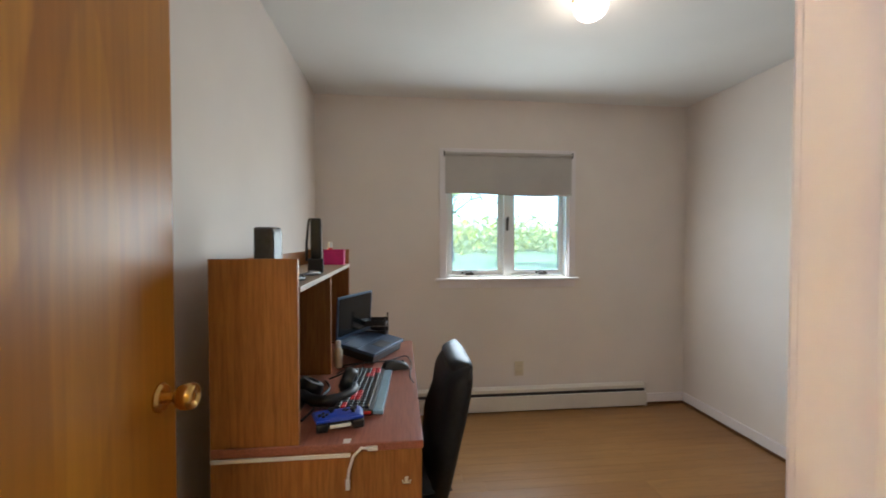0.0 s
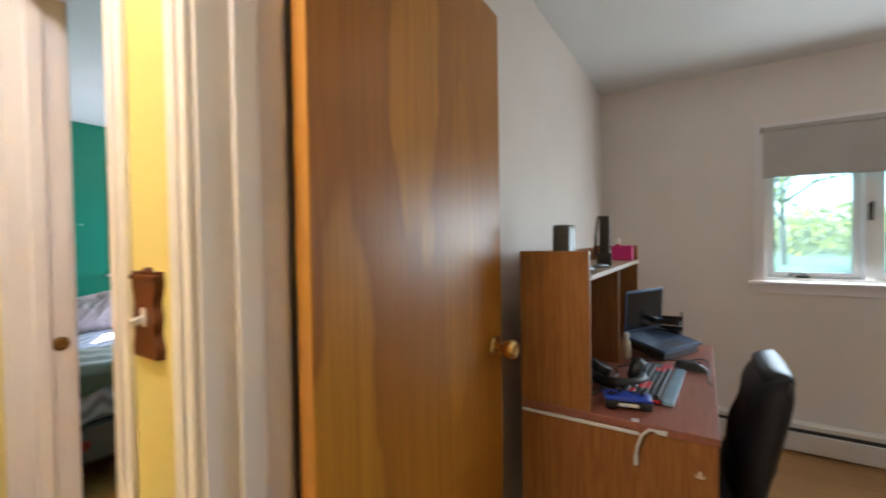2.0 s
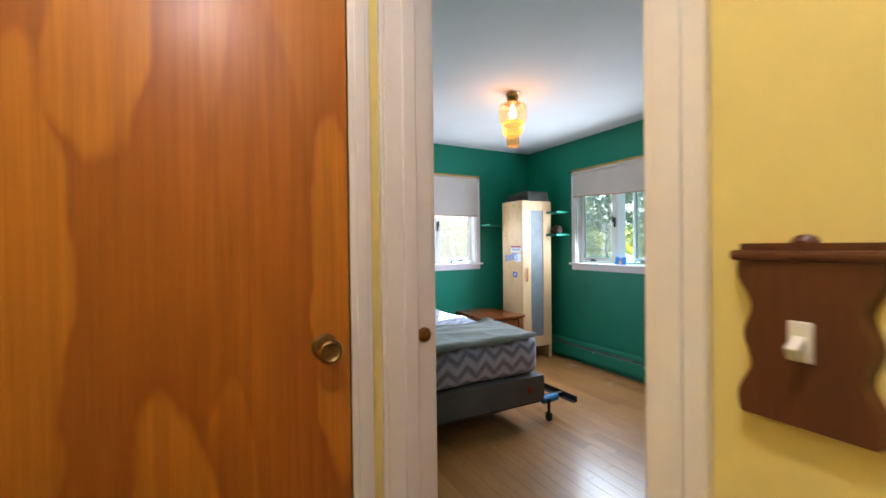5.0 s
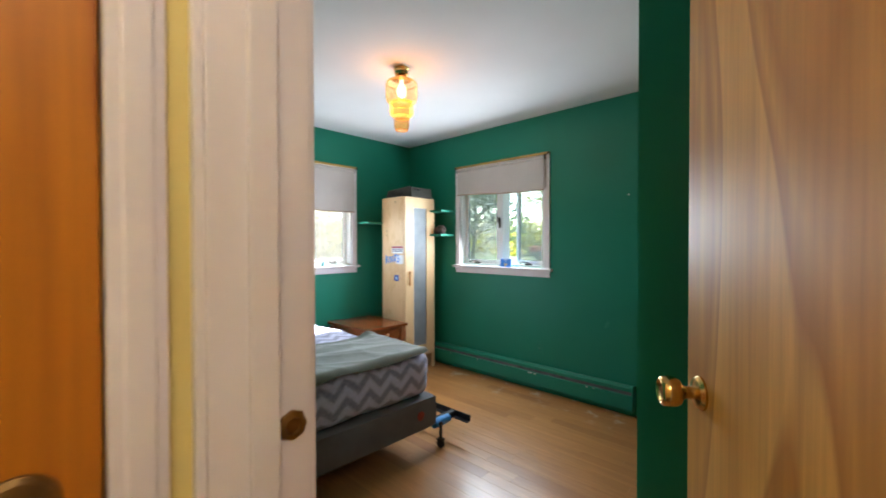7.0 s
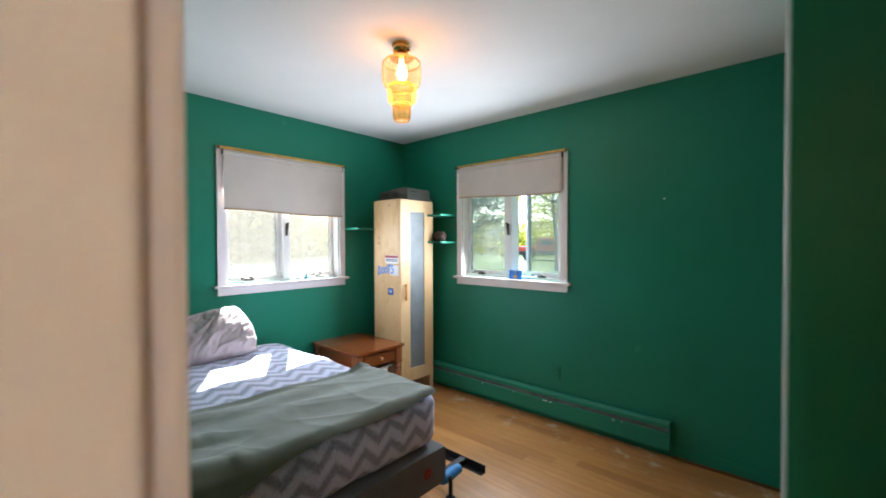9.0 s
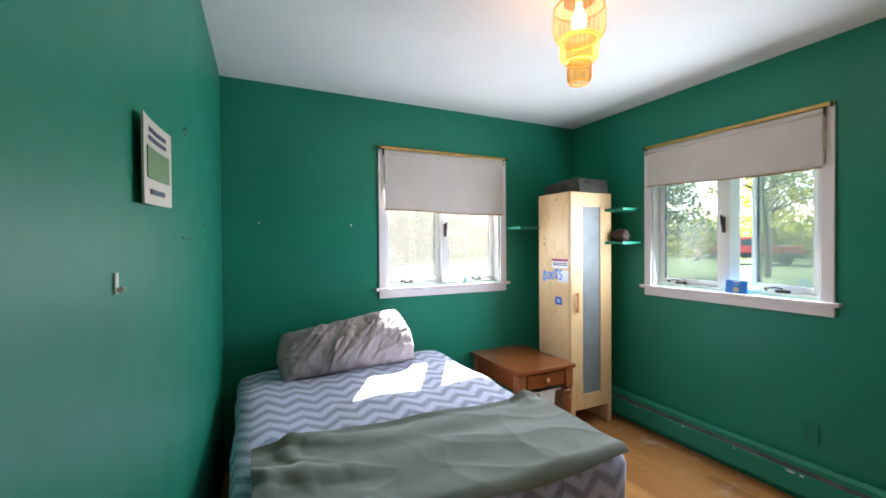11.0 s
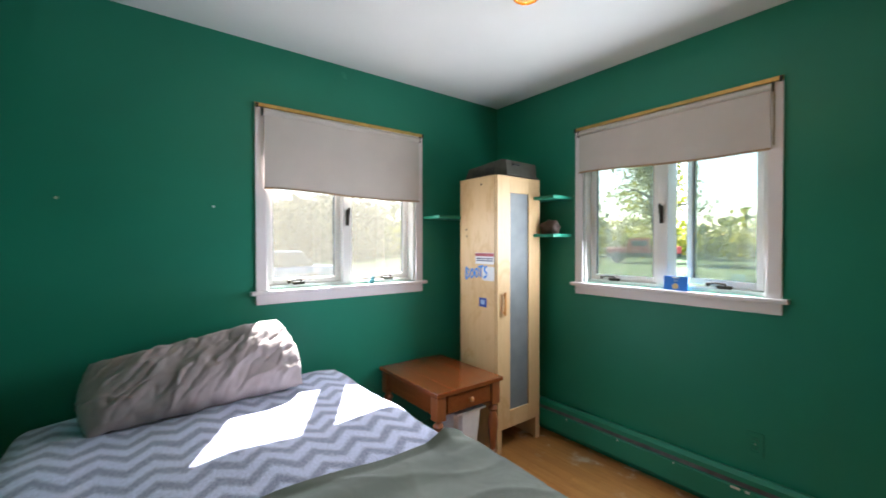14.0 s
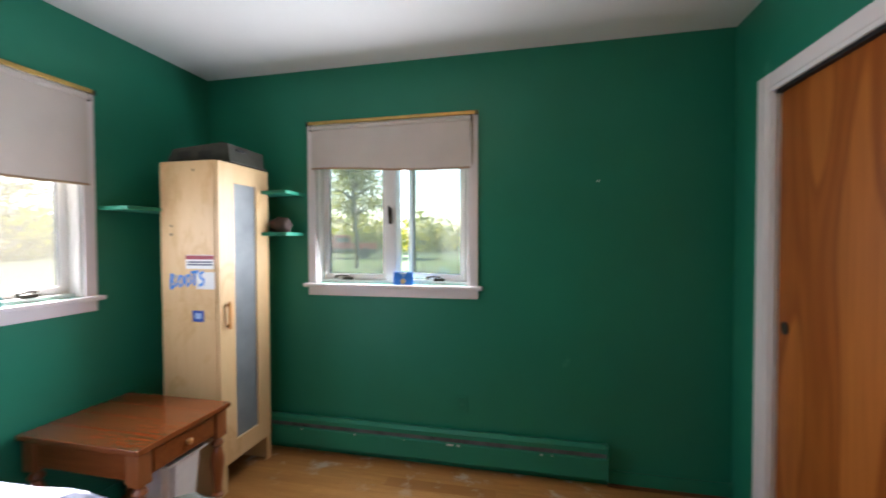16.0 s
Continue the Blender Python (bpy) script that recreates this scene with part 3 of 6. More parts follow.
for name, y0, y1, x in (("door_closet_near", 2.53, 3.155, CLOSET_X + 0.022), ("door_closet_far", 1.988, 2.60, CLOSET_X + 0.058)):
    d = part(name, boxed(x, x + 0.028, y0, y1, 0.012, 1.982, 0.0015, 1), DOOR_CLOSET)
    tagged(d, "sliding flush birch closet door with finger pull", "door", kind="structure")
    y = y1 - 0.050
    cup = lathe(bmesh.new(), [(0.027, 0.0), (0.028, -0.003), (0.024, -0.004), (0.021, -0.001), (0.001, -0.0008)], (x, y, 0.985), 20, "x")
    part("finger_pull", cup, BRONZE, d, "round dark bronze finger pull", smooth=40)

# ---- windows ----


def window(name, m, label, swing=0.0, pane_mat=GLASS):
    """Local frame: x along the wall, -y into the room, z up from the floor; the wall's face is y = 0."""
    w = thing(name, m, label, "window", kind="structure")
    a, b, d = -WIN_W / 2, WIN_W / 2, 0.14
    part("window_frame", boxed(a, a + 0.014, 0.0, d, WIN_Z0, WIN_Z1), SASH, w)
    part("window_frame", boxed(b - 0.014, b, 0.0, d, WIN_Z0, WIN_Z1), SASH, w)
    part("window_frame", boxed(a + 0.014, b - 0.014, 0.0, d, WIN_Z1 - 0.014, WIN_Z1), SASH, w)
    part("window_frame", boxed(a + 0.014, b - 0.014, 0.03, d + 0.02, WIN_Z0, WIN_Z0 + 0.018), SASH, w)
    part("mullion", boxed(-0.030, 0.030, 0.025, d, WIN_Z0 + 0.018, WIN_Z1 - 0.014, 0.004), SASH, w)
    for s in (-1, 1):
        x0, x1 = sorted((s * 0.032, s * (b - 0.015)))
        z0, z1 = WIN_Z0 + 0.02, WIN_Z1 - 0.016
        bm = bmesh.new()
        for q in ((x0, x0 + 0.034, z0, z1), (x1 - 0.034, x1, z0, z1), (x0 + 0.034, x1 - 0.034, z0, z0 + 0.034), (x0 + 0.034, x1 - 0.034, z1 - 0.034, z1)):
            box(bm, q[0], q[1], 0.060, 0.100, q[2], q[3], 0.003)
        out = Matrix.Identity(4)
        if s > 0 and swing:
            out = Matrix.Translation((x1, 0.10, 0)) @ pose(0, 0, 0, 0, 0, -swing) @ Matrix.Translation((-x1, -0.10, 0))
        sash = part("sash", bm, SASH, w)
        sash.matrix_basis = out
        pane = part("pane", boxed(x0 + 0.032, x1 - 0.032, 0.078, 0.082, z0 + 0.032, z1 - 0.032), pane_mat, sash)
        pane.visible_shadow = False
        gasket = bmesh.new()
        for q in ((x0 + 0.034, x0 + 0.039, z0 + 0.034, z1 - 0.034), (x1 - 0.039, x1 - 0.034, z0 + 0.034, z1 - 0.034)):
            box(gasket, q[0], q[1], 0.072, 0.077, q[2], q[3])
        part("gasket", gasket, GREY_PAINT, sash)
        # crank handle on the sill, folded
        cx = s * 0.30
        bm = boxed(cx - 0.035, cx + 0.035, 0.034, 0.056, WIN_Z0 + 0.018, WIN_Z0 + 0.036, 0.006)
        tube(bm, [(cx + 0.01, 0.045, WIN_Z0 + 0.03), (cx + 0.012, 0.022, WIN_Z0 + 0.046), (cx - 0.03, 0.012, WIN_Z0 + 0.05), (cx - 0.06, 0.010, WIN_Z0 + 0.044)], [0.007, 0.006, 0.005, 0.005], 8)
        lathe(bm, [(0.006, 0), (0.011, 0.006), (0.010, 0.018), (0.004, 0.022)], (cx - 0.064, 0.010, WIN_Z0 + 0.030), 10)
        part("crank_handle", bm, BRONZE, w, "folded dark bronze crank handle", smooth=40)
        # latch on the mullion
    bm = boxed(-0.012, 0.006, 0.012, 0.026, 1.46, 1.56, 0.003)
    tube(bm, [(-0.003, 0.012, 1.50), (-0.003, -0.004, 1.52), (-0.003, -0.006, 1.57)], [0.006, 0.006, 0.007], 8)
    part("latch", bm, BRONZE, w, "dark bronze sash latch", smooth=40)
    for x0, x1 in ((a - 0.058, a - 0.002), (b + 0.002, b + 0.058)):
        bm = boxed(x0, x1, -0.014, 0.0, WIN_Z0 - 0.006, WIN_Z1 + 0.058, 0.003)
        part("casing", bm, TRIM, w)
    part("casing", boxed(a - 0.002, b + 0.002, -0.0138, 0.0, WIN_Z1 + 0.002, WIN_Z1 + 0.058, 0.003), TRIM, w)
    part("window_sill", boxed(a - 0.085, b + 0.085, -0.036, 0.03, WIN_Z0 - 0.024, WIN_Z0 - 0.002, 0.005), TRIM, w)
    part("apron", boxed(a - 0.058, b + 0.058, -0.013, 0.0, WIN_Z0 - 0.078, WIN_Z0 - 0.024, 0.003), TRIM, w)
    return w


win_n = Matrix.Translation((WIN_N, NORTH, 0))
win_o = Matrix.Translation((WIN_O, NORTH, WIN_DROP))
win_w = Matrix.Translation((WEST, WIN_WEST, 0)) @ pose(0, 0, 0, 0, 0, 90)
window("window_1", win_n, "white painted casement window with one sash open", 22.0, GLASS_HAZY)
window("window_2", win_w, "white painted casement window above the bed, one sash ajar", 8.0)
window("window_3", win_o, "white painted double casement window in a cream wall", 0.0, GLASS_OFFICE)


def roller_shade(m, low, high, mat, label, rod=True, tilt=0.0, cord=False):
    """A half-drawn roller shade in front of a casing. low, high: its bottom and top."""
    s = thing("roller_shade", m, label, "window shade", "window shades")
    a, b = -0.503, 0.503

    def cloth_at(u, v):
        x = a + (b - a) * u
        bottom = low + tilt * u + 0.004 * math.sin(5 * u + 1) * (1 - v) * 2
        z = bottom + (high - 0.012 - bottom) * v
        y = -0.030 - 0.004 * math.sin(v * 3.0) - (0.006 * math.sin(9 * u) + 0.004 * math.sin(23 * u)) * (1 - v) ** 2
        return Vector((x, y, z))

    part("fabric", thicken(sheet(bmesh.new(), 40, 14, cloth_at), 0.0012), mat, s, smooth=60)
    part("hem", tube(bmesh.new(), [cloth_at(i / 30, 0.0) + Vector((0, 0, 0.004)) for i in range(31)], 0.006, 8), mat if not rod else HEM, s, smooth=60)
    part("roller", tube(bmesh.new(), [(a - 0.004, -0.026, high - 0.012), (b + 0.004, -0.026, high - 0.012)], 0.017, 16), mat, s, smooth=40)
    for x in (a - 0.010, b + 0.006):
        part("bracket", boxed(x, x + 0.004, -0.040, -0.014, high - 0.032, high + 0.010, 0.001), IRON, s)
    if rod:
        bm = boxed(a - 0.045, b + 0.045, -0.026, -0.0145, high + 0.012, high + 0.033, 0.003)
        part("valance_strip", bm, GOLD, s, "gold coloured strip")
        for x in (a - 0.040, b + 0.030):
            part("strip_end", boxed(x, x + 0.012, -0.034, -0.0245, high + 0.004, high + 0.030, 0.003), IRON, s)
    if cord:
        part("pull_cord", tube(bmesh.new(), [(b + 0.012, -0.030, high), (b + 0.014, -0.032, high - 0.15), (b + 0.012, -0.030, high - 0.28)], 0.003, 6), BRASS_OLD, s)
    return s


GOLD = plain("gold_strip", (0.50, 0.33, 0.10), 0.32, 0.6, 0.15, 20.0)
HEM = cloth("brown_hem", (0.36, 0.23, 0.13), 0.15, 500.0)
roller_shade(win_n, 1.800, 2.075, SHADE, "half-drawn cream roller shade under a gold strip", tilt=-0.022, cord=True)
roller_shade(win_w, 1.640, 2.075, SHADE, "half-drawn cream roller shade with a wavy brown hem", tilt=-0.004)
roller_shade(win_o, 1.738, 2.060, SHADE_GREY, "half-drawn grey roller shade in the office window", rod=False)

# ---- heaters, skirting ----


def heater(m, length, mats, label):
    """A baseboard heater; local x along the wall, -y into the room."""
    h = thing("baseboard_heater", m, label, "heater", "baseboard heaters")
    body, slot = mats
    bm = bmesh.new()
    prof = [(0.0, 0.215), (-0.030, 0.222), (-0.052, 0.205), (-0.052, 0.180)]
    sheet(bm, 1, 3, lambda u, v: Vector((length * u, *prof[round(v * 3)])))
    part("top_cover", thicken(bm, 0.002), body, h)
    # solid strip; the open slot's shade is put into its dark colour
    part("grille", boxed(0.004, length - 0.004, -0.044, -0.036, 0.135, 0.200), slot, h, "strip coloured dark where the slot is open")
    bm = bmesh.new()
    face = [(-0.040, 0.154), (-0.059, 0.154), (-0.062, 0.150), (-0.062, 0.048), (-0.060, 0.040), (-0.040, 0.036)]
    sheet(bm, 1, 5, lambda u, v: Vector((length * u, *face[round(v * 5)])))
    part("front_panel", thicken(bm, 0.002), body, h)
    for x in (0.0, length - 0.010):
        part("end_cap", boxed(x, x + 0.010, -0.066, 0.0, 0.030, 0.224, 0.004), body, h)
    part("back_plate", boxed(0.01, length - 0.01, -0.006, -0.001, 0.02, 0.215), body, h)
    fin = bmesh.new()
    tube(fin, [(0.01, -0.025, 0.09), (length - 0.01, -0.025, 0.09)], 0.011, 8)
    part("heating_tube", fin, slot, h)
    return h


HEAT_W = paint("cream_heater_enamel", (0.66, 0.61, 0.54), 0.4, 0.05, 30.0, 0.05)
HEAT_DUST = plain("dusty_grey_slot", (0.13, 0.12, 0.13), 0.7, 0.2, 0.35, 12.0)
HEAT_SLOT = plain("dark_slot", (0.045, 0.045, 0.045), 0.5, 0.3, 0.2)
heater(Matrix.Translation((-4.15, NORTH, 0.014)), 2.46, (GREEN, HEAT_DUST), "green painted baseboard heater under the window")
heater(Matrix.Translation((0.30, NORTH, -0.03)), 2.04, (HEAT_W, HEAT_SLOT), "cream baseboard heater under the office window")

for name, mat, q in (("baseboard_bedroom_north", GREEN, (-1.69, CLOSET_X, NORTH - 0.014, NORTH)),
                     ("baseboard_bedroom_west", GREEN, (WEST, WEST + 0.014, ROOM_S + 0.10, NORTH - 0.07)),
                     ("baseboard_closet_end", GREEN, (CLOSET_X + 0.014, VEST_E, CLOSET_Y - 0.014, CLOSET_Y)),
                     ("baseboard_office_north", TRIM, (2.345, EAST, NORTH - 0.014, NORTH)),
                     ("baseboard_office_west", TRIM, (OFF_W, OFF_W + 0.014, ROOM_S, NORTH - 0.07)),
                     ("baseboard_office_east", TRIM, (EAST - 0.014, EAST, ROOM_S, NORTH - 0.014)),
                     ("baseboard_hall_north", TRIM, (G1 + 0.063, O0 - 0.063, HALL_N - 0.012, HALL_N))):
    tagged(part(name, boxed(*q, 0.0, 0.085, 0.003), mat), "painted wooden baseboard along the wall", "baseboard", kind="structure")

# dark brown line along the foot of the walls
DARK_STRIP = wood("dark_floor_strip", (0.16, 0.065, 0.020), (0.09, 0.034, 0.010), "x", 1.5, 0.4)
for name, q in (("trim_office_east", (EAST - 0.026, EAST - 0.014, ROOM_S, NORTH - 0.026)), ("trim_office_north", (2.345, EAST - 0.014, NORTH - 0.026, NORTH - 0.014)),
                ("trim_bedroom_north", (-1.69, CLOSET_X, NORTH - 0.026, NORTH - 0.014))):
    tagged(part(name, boxed(*q, 0.0, 0.018, 0.005), DARK_STRIP), "thin dark brown strip along the floor", "trim", kind="structure")

# ---- bedroom things ----
BX0, BX1, BY0, BY1, BZ = -4.19, -2.46, 0.745, 2.11, 0.625
bed = thing("bed", pose(0, 0, 0), "double mattress in grey chevron sheet on a grey box spring", "bed")


def pillow_box(bm, x0, x1, y0, y1, z0, z1, r, uvmap=True, n=28, soft=0.012, seed=3.0):
    """A soft block with rounded edges; the cloth runs unbroken from the top over the sides."""
    layer = bm.loops.layers.uv.verify()
    cx, cy, cz = (x0 + x1) / 2, (y0 + y1) / 2, (z0 + z1) / 2
    hx, hy, hz = (x1 - x0) / 2, (y1 - y0) / 2, (z1 - z0) / 2

    def put(p):
        q = Vector((max(-hx + r, min(hx - r, p.x)), max(-hy + r, min(hy - r, p.y)), max(-hz + r, min(hz - r, p.z))))
        d = p - q
        if d.length > 1e-6:
            p = q + d.normalized() * min(r, d.length)
        w = Vector((cx, cy, cz)) + p
        return w + Vector((0, 0, 1)) * soft * (noise.noise(w * 3.1 + Vector((seed, 0, 0)))) + d.normalized() * soft * 0.5 * noise.noise(w * 6.0 + Vector((0, seed, 0)))

    def side(fix, s, ax, ay, uv):
        half = {"x": hx, "y": hy, "z": hz}
        nu, nv = max(4, int(2 * half[ax] / 0.05)), max(4, int(2 * half[ay] / 0.05))

        def at(u, v):
            return put(Vector([{fix: s * half[fix], ax: half[ax] * (2 * u - 1), ay: half[ay] * (2 * v - 1)}[c] for c in "xyz"]))

        def where(u, v):
            p = {fix: s * half[fix], ax: half[ax] * (2 * u - 1), ay: half[ay] * (2 * v - 1)}
            return uv(p["x"] + cx, p["y"] + cy, p["z"] + cz)

        sheet(bm, nu, nv, at, where)

    side("z", 1, "x", "y", lambda x, y, z: (y, -x))
    side("x", 1, "y", "z", lambda x, y, z: (y, -x1 - (z1 - z)))
    side("x", -1, "z", "y", lambda x, y, z: (y, -x0 + (z1 - z)))
    side("y", 1, "z", "x", lambda x, y, z: (y1 + (z1 - z), -x))
    side("y", -1, "x", "z", lambda x, y, z: (y0 - (z1 - z), -x))
    side("z", -1, "y", "x", lambda x, y, z: (y, -x))
    bmesh.ops.remove_doubles(bm, verts=bm.verts, dist=0.0008)
    bmesh.ops.recalc_face_normals(bm, faces=bm.faces)
    return bm


part("mattress", pillow_box(bmesh.new(), BX0, BX1, BY0, BY1, 0.352, BZ, 0.075, soft=0.022), SHEETS, bed, "mattress in a grey and white chevron sheet", smooth=70)
part("box_spring", pillow_box(bmesh.new(), BX0, -2.43, BY0 + 0.01, 2.125, 0.165, 0.354, 0.018, soft=0.005), TICKING, bed, "grey box spring", smooth=60)
for y in (BY0 - 0.02, 2.37):
    s = 1 if y < 1 else -1
    bm = boxed(BX0, -2.365, y - 0.002, y + 0.002, 0.125, 0.165)
    box(bm, BX0, -2.365, min(y, y + s * 0.038), max(y, y + s * 0.038), 0.124, 0.128)
    part("side_rail", bm, IRON, bed, "black angle iron side rail")
for x in (-2.50, -3.9):
    rail = boxed(x - 0.002, x + 0.002, BY0 - 0.015, 2.365, 0.128, 0.160)
    box(rail, x - 0.034, x - 0.002, BY0 - 0.015, 2.365, 0.156, 0.160)
    part("cross_rail", rail, IRON, bed, "black angle iron cross rail")
for x in (-2.44, -3.88):
    for y in (0.90, 2.165):
        leg = tube(bmesh.new(), [(x, y, 0.162), (x, y, 0.055)], 0.011, 10)
        lathe(leg, [(0.022, -0.014), (0.026, -0.010), (0.026, 0.010), (0.022, 0.014)], (x, y, 0.026), 16, "y")
        box(leg, x - 0.02, x + 0.02, y - 0.016, y + 0.016, 0.045, 0.062, 0.003)
        box(leg, x - 0.06, x + 0.012, y - 0.012, y + 0.012, 0.148, 0.162, 0.002)
        part("leg", leg, IRON, bed, "black iron leg with caster", smooth=40)
BLUE_FOAM = plain("blue_padding", (0.03, 0.20, 0.50), 0.6, 0.0, 0.15)
part("padding", tube(bmesh.new(), [(-2.47, 2.13, 0.150), (-2.475, 2.20, 0.148), (-2.48, 2.28, 0.146)], [0.026, 0.030, 0.026], 14), BLUE_FOAM, bed, "blue foam padding taped to the rail", smooth=50)


def pillow(m, label):
    bm = bmesh.new()
    L, W, T = 0.425, 0.165, 0.115

    def at(s):
        def f(u, v):
            a, b = 2 * u - 1, 2 * v - 1
            k = max(0.0, (1 - abs(a) ** 4.0)) ** 0.5 * max(0.0, (1 - abs(b) ** 2.4)) ** 0.5
            grow = 1 + 0.13 * a
            p = Vector((a * L * (1 - 0.05 * b * b) - 0.03 * a * max(0, b), b * W * grow, s * T * k * (0.9 + 0.16 * a)))
            q = Vector((a * 4.4 - b * 1.5, b * 1.9 + a * 0.8, s * 2.0))
            crease = (1 - abs(noise.noise(q * 0.8))) ** 5 * 0.010 - (1 - abs(noise.noise(Vector((q.x * 1.7, q.y * 0.8, q.z)) + Vector((5, 1, 2))))) ** 6 * 0.009
            wr = noise.noise(q * 0.7) * 0.020 + crease + 0.003 * noise.noise(q * 3.5)
            return p + Vector((0.006 * noise.noise(q * 3), 0.008 * noise.noise(q * 2.2 + Vector((9, 0, 0))), s * wr * min(1.0, k * 1.6)))
        return f

    sheet(bm, 110, 64, at(1))
    sheet(bm, 110, 64, at(-1))
    bmesh.ops.remove_doubles(bm, verts=bm.verts, dist=0.0012)
    bmesh.ops.recalc_face_normals(bm, faces=bm.faces)
    ob = part("pillow", bm, PILLOWCASE, smooth=80)
    ob.matrix_basis = m
    return tagged(ob, label, "pillow")


pillow(Matrix.Translation((-3.97, 1.375, 0.772)) @ pose(0, 0, 0, 4.0, 0, 4) @ pose(0, 0, 0, 0, 0, 90) @ pose(0, 0, 0, 55, 0, 0), "crumpled taupe pillow propped on the sheet against the wall")


def blanket():
    bm = bmesh.new()

    def at(u, v):
        # u: across the bed from the aisle to the wall side, v: from the head side to the foot
        y = 2.068 - 1.25 * u
        head = -3.00 - 0.085 * u + 0.10 * max(0.0, u - 0.5) / 0.5 + 0.012 * math.sin(7 * u)
        run = 0.555 + 0.10 * u + 0.20 * max(0.0, u - 0.55) ** 1.5
        s = head + run * v
        edge = BX1 - 0.005
        x, z = s, BZ + 0.016
        over = s - edge + 0.03
        if over > 0:
            a = min(over / 0.05, 1.35)
            x = edge - 0.03 + 0.05 * math.sin(a) + (over - 0.05 * a if over > 0.05 * a else 0) * 0.12
            z = BZ + 0.016 - 0.05 * (1 - math.cos(a)) - max(0, over - 0.05 * a)
        w = noise.noise(Vector((x * 5, y * 4, 0.3))) * 0.012 + 0.010
        far = max(0.0, u - 0.68) / 0.32
        w += far * (0.030 * max(0.0, math.sin(s * 26 + u * 5 + 2 * noise.noise(Vector((s * 3, u * 3, 1))))) + 0.012)
        w += 0.007 * math.sin(x * 30 + 3.0 * u + 2.5 * noise.noise(Vector((x * 2, y * 2, 4)))) * (0.4 + 0.6 * noise.noise(Vector((x * 3, y * 2.5, 7))) ** 2 * 4)
        w += 0.045 * far * max(0.0, noise.noise(Vector((s * 8, u * 14, 3.0))))
        ridge = (1 - abs(noise.noise(Vector((s * 2.4 + y * 1.1, y * 2.6 - s * 0.8, 5.0))))) ** 7
        w += 0.005 * ridge + 0.004 * (1 - abs(noise.noise(Vector((s * 5.0 - y * 2.0, y * 3.4, 9.0))))) ** 6
        w += 0.012 * max(0.0, 1 - v / 0.05)
        w += 0.034 * max(0.0, 1 - abs(u - 0.055) / 0.065) * max(0.0, 1 - v / 0.16)
        return Vector((x + (0.006 * noise.noise(Vector((y * 9, 1, 1))) if over > 0 else 0), y, z + max(0.0, w) + 0.004))

    sheet(bm, 150, 90, at)
    ob = part("blanket", thicken(bm, 0.011), FLEECE, smooth=70)
    return tagged(ob, "sage green fleece blanket folded across the bed's foot", "blanket")


blanket()


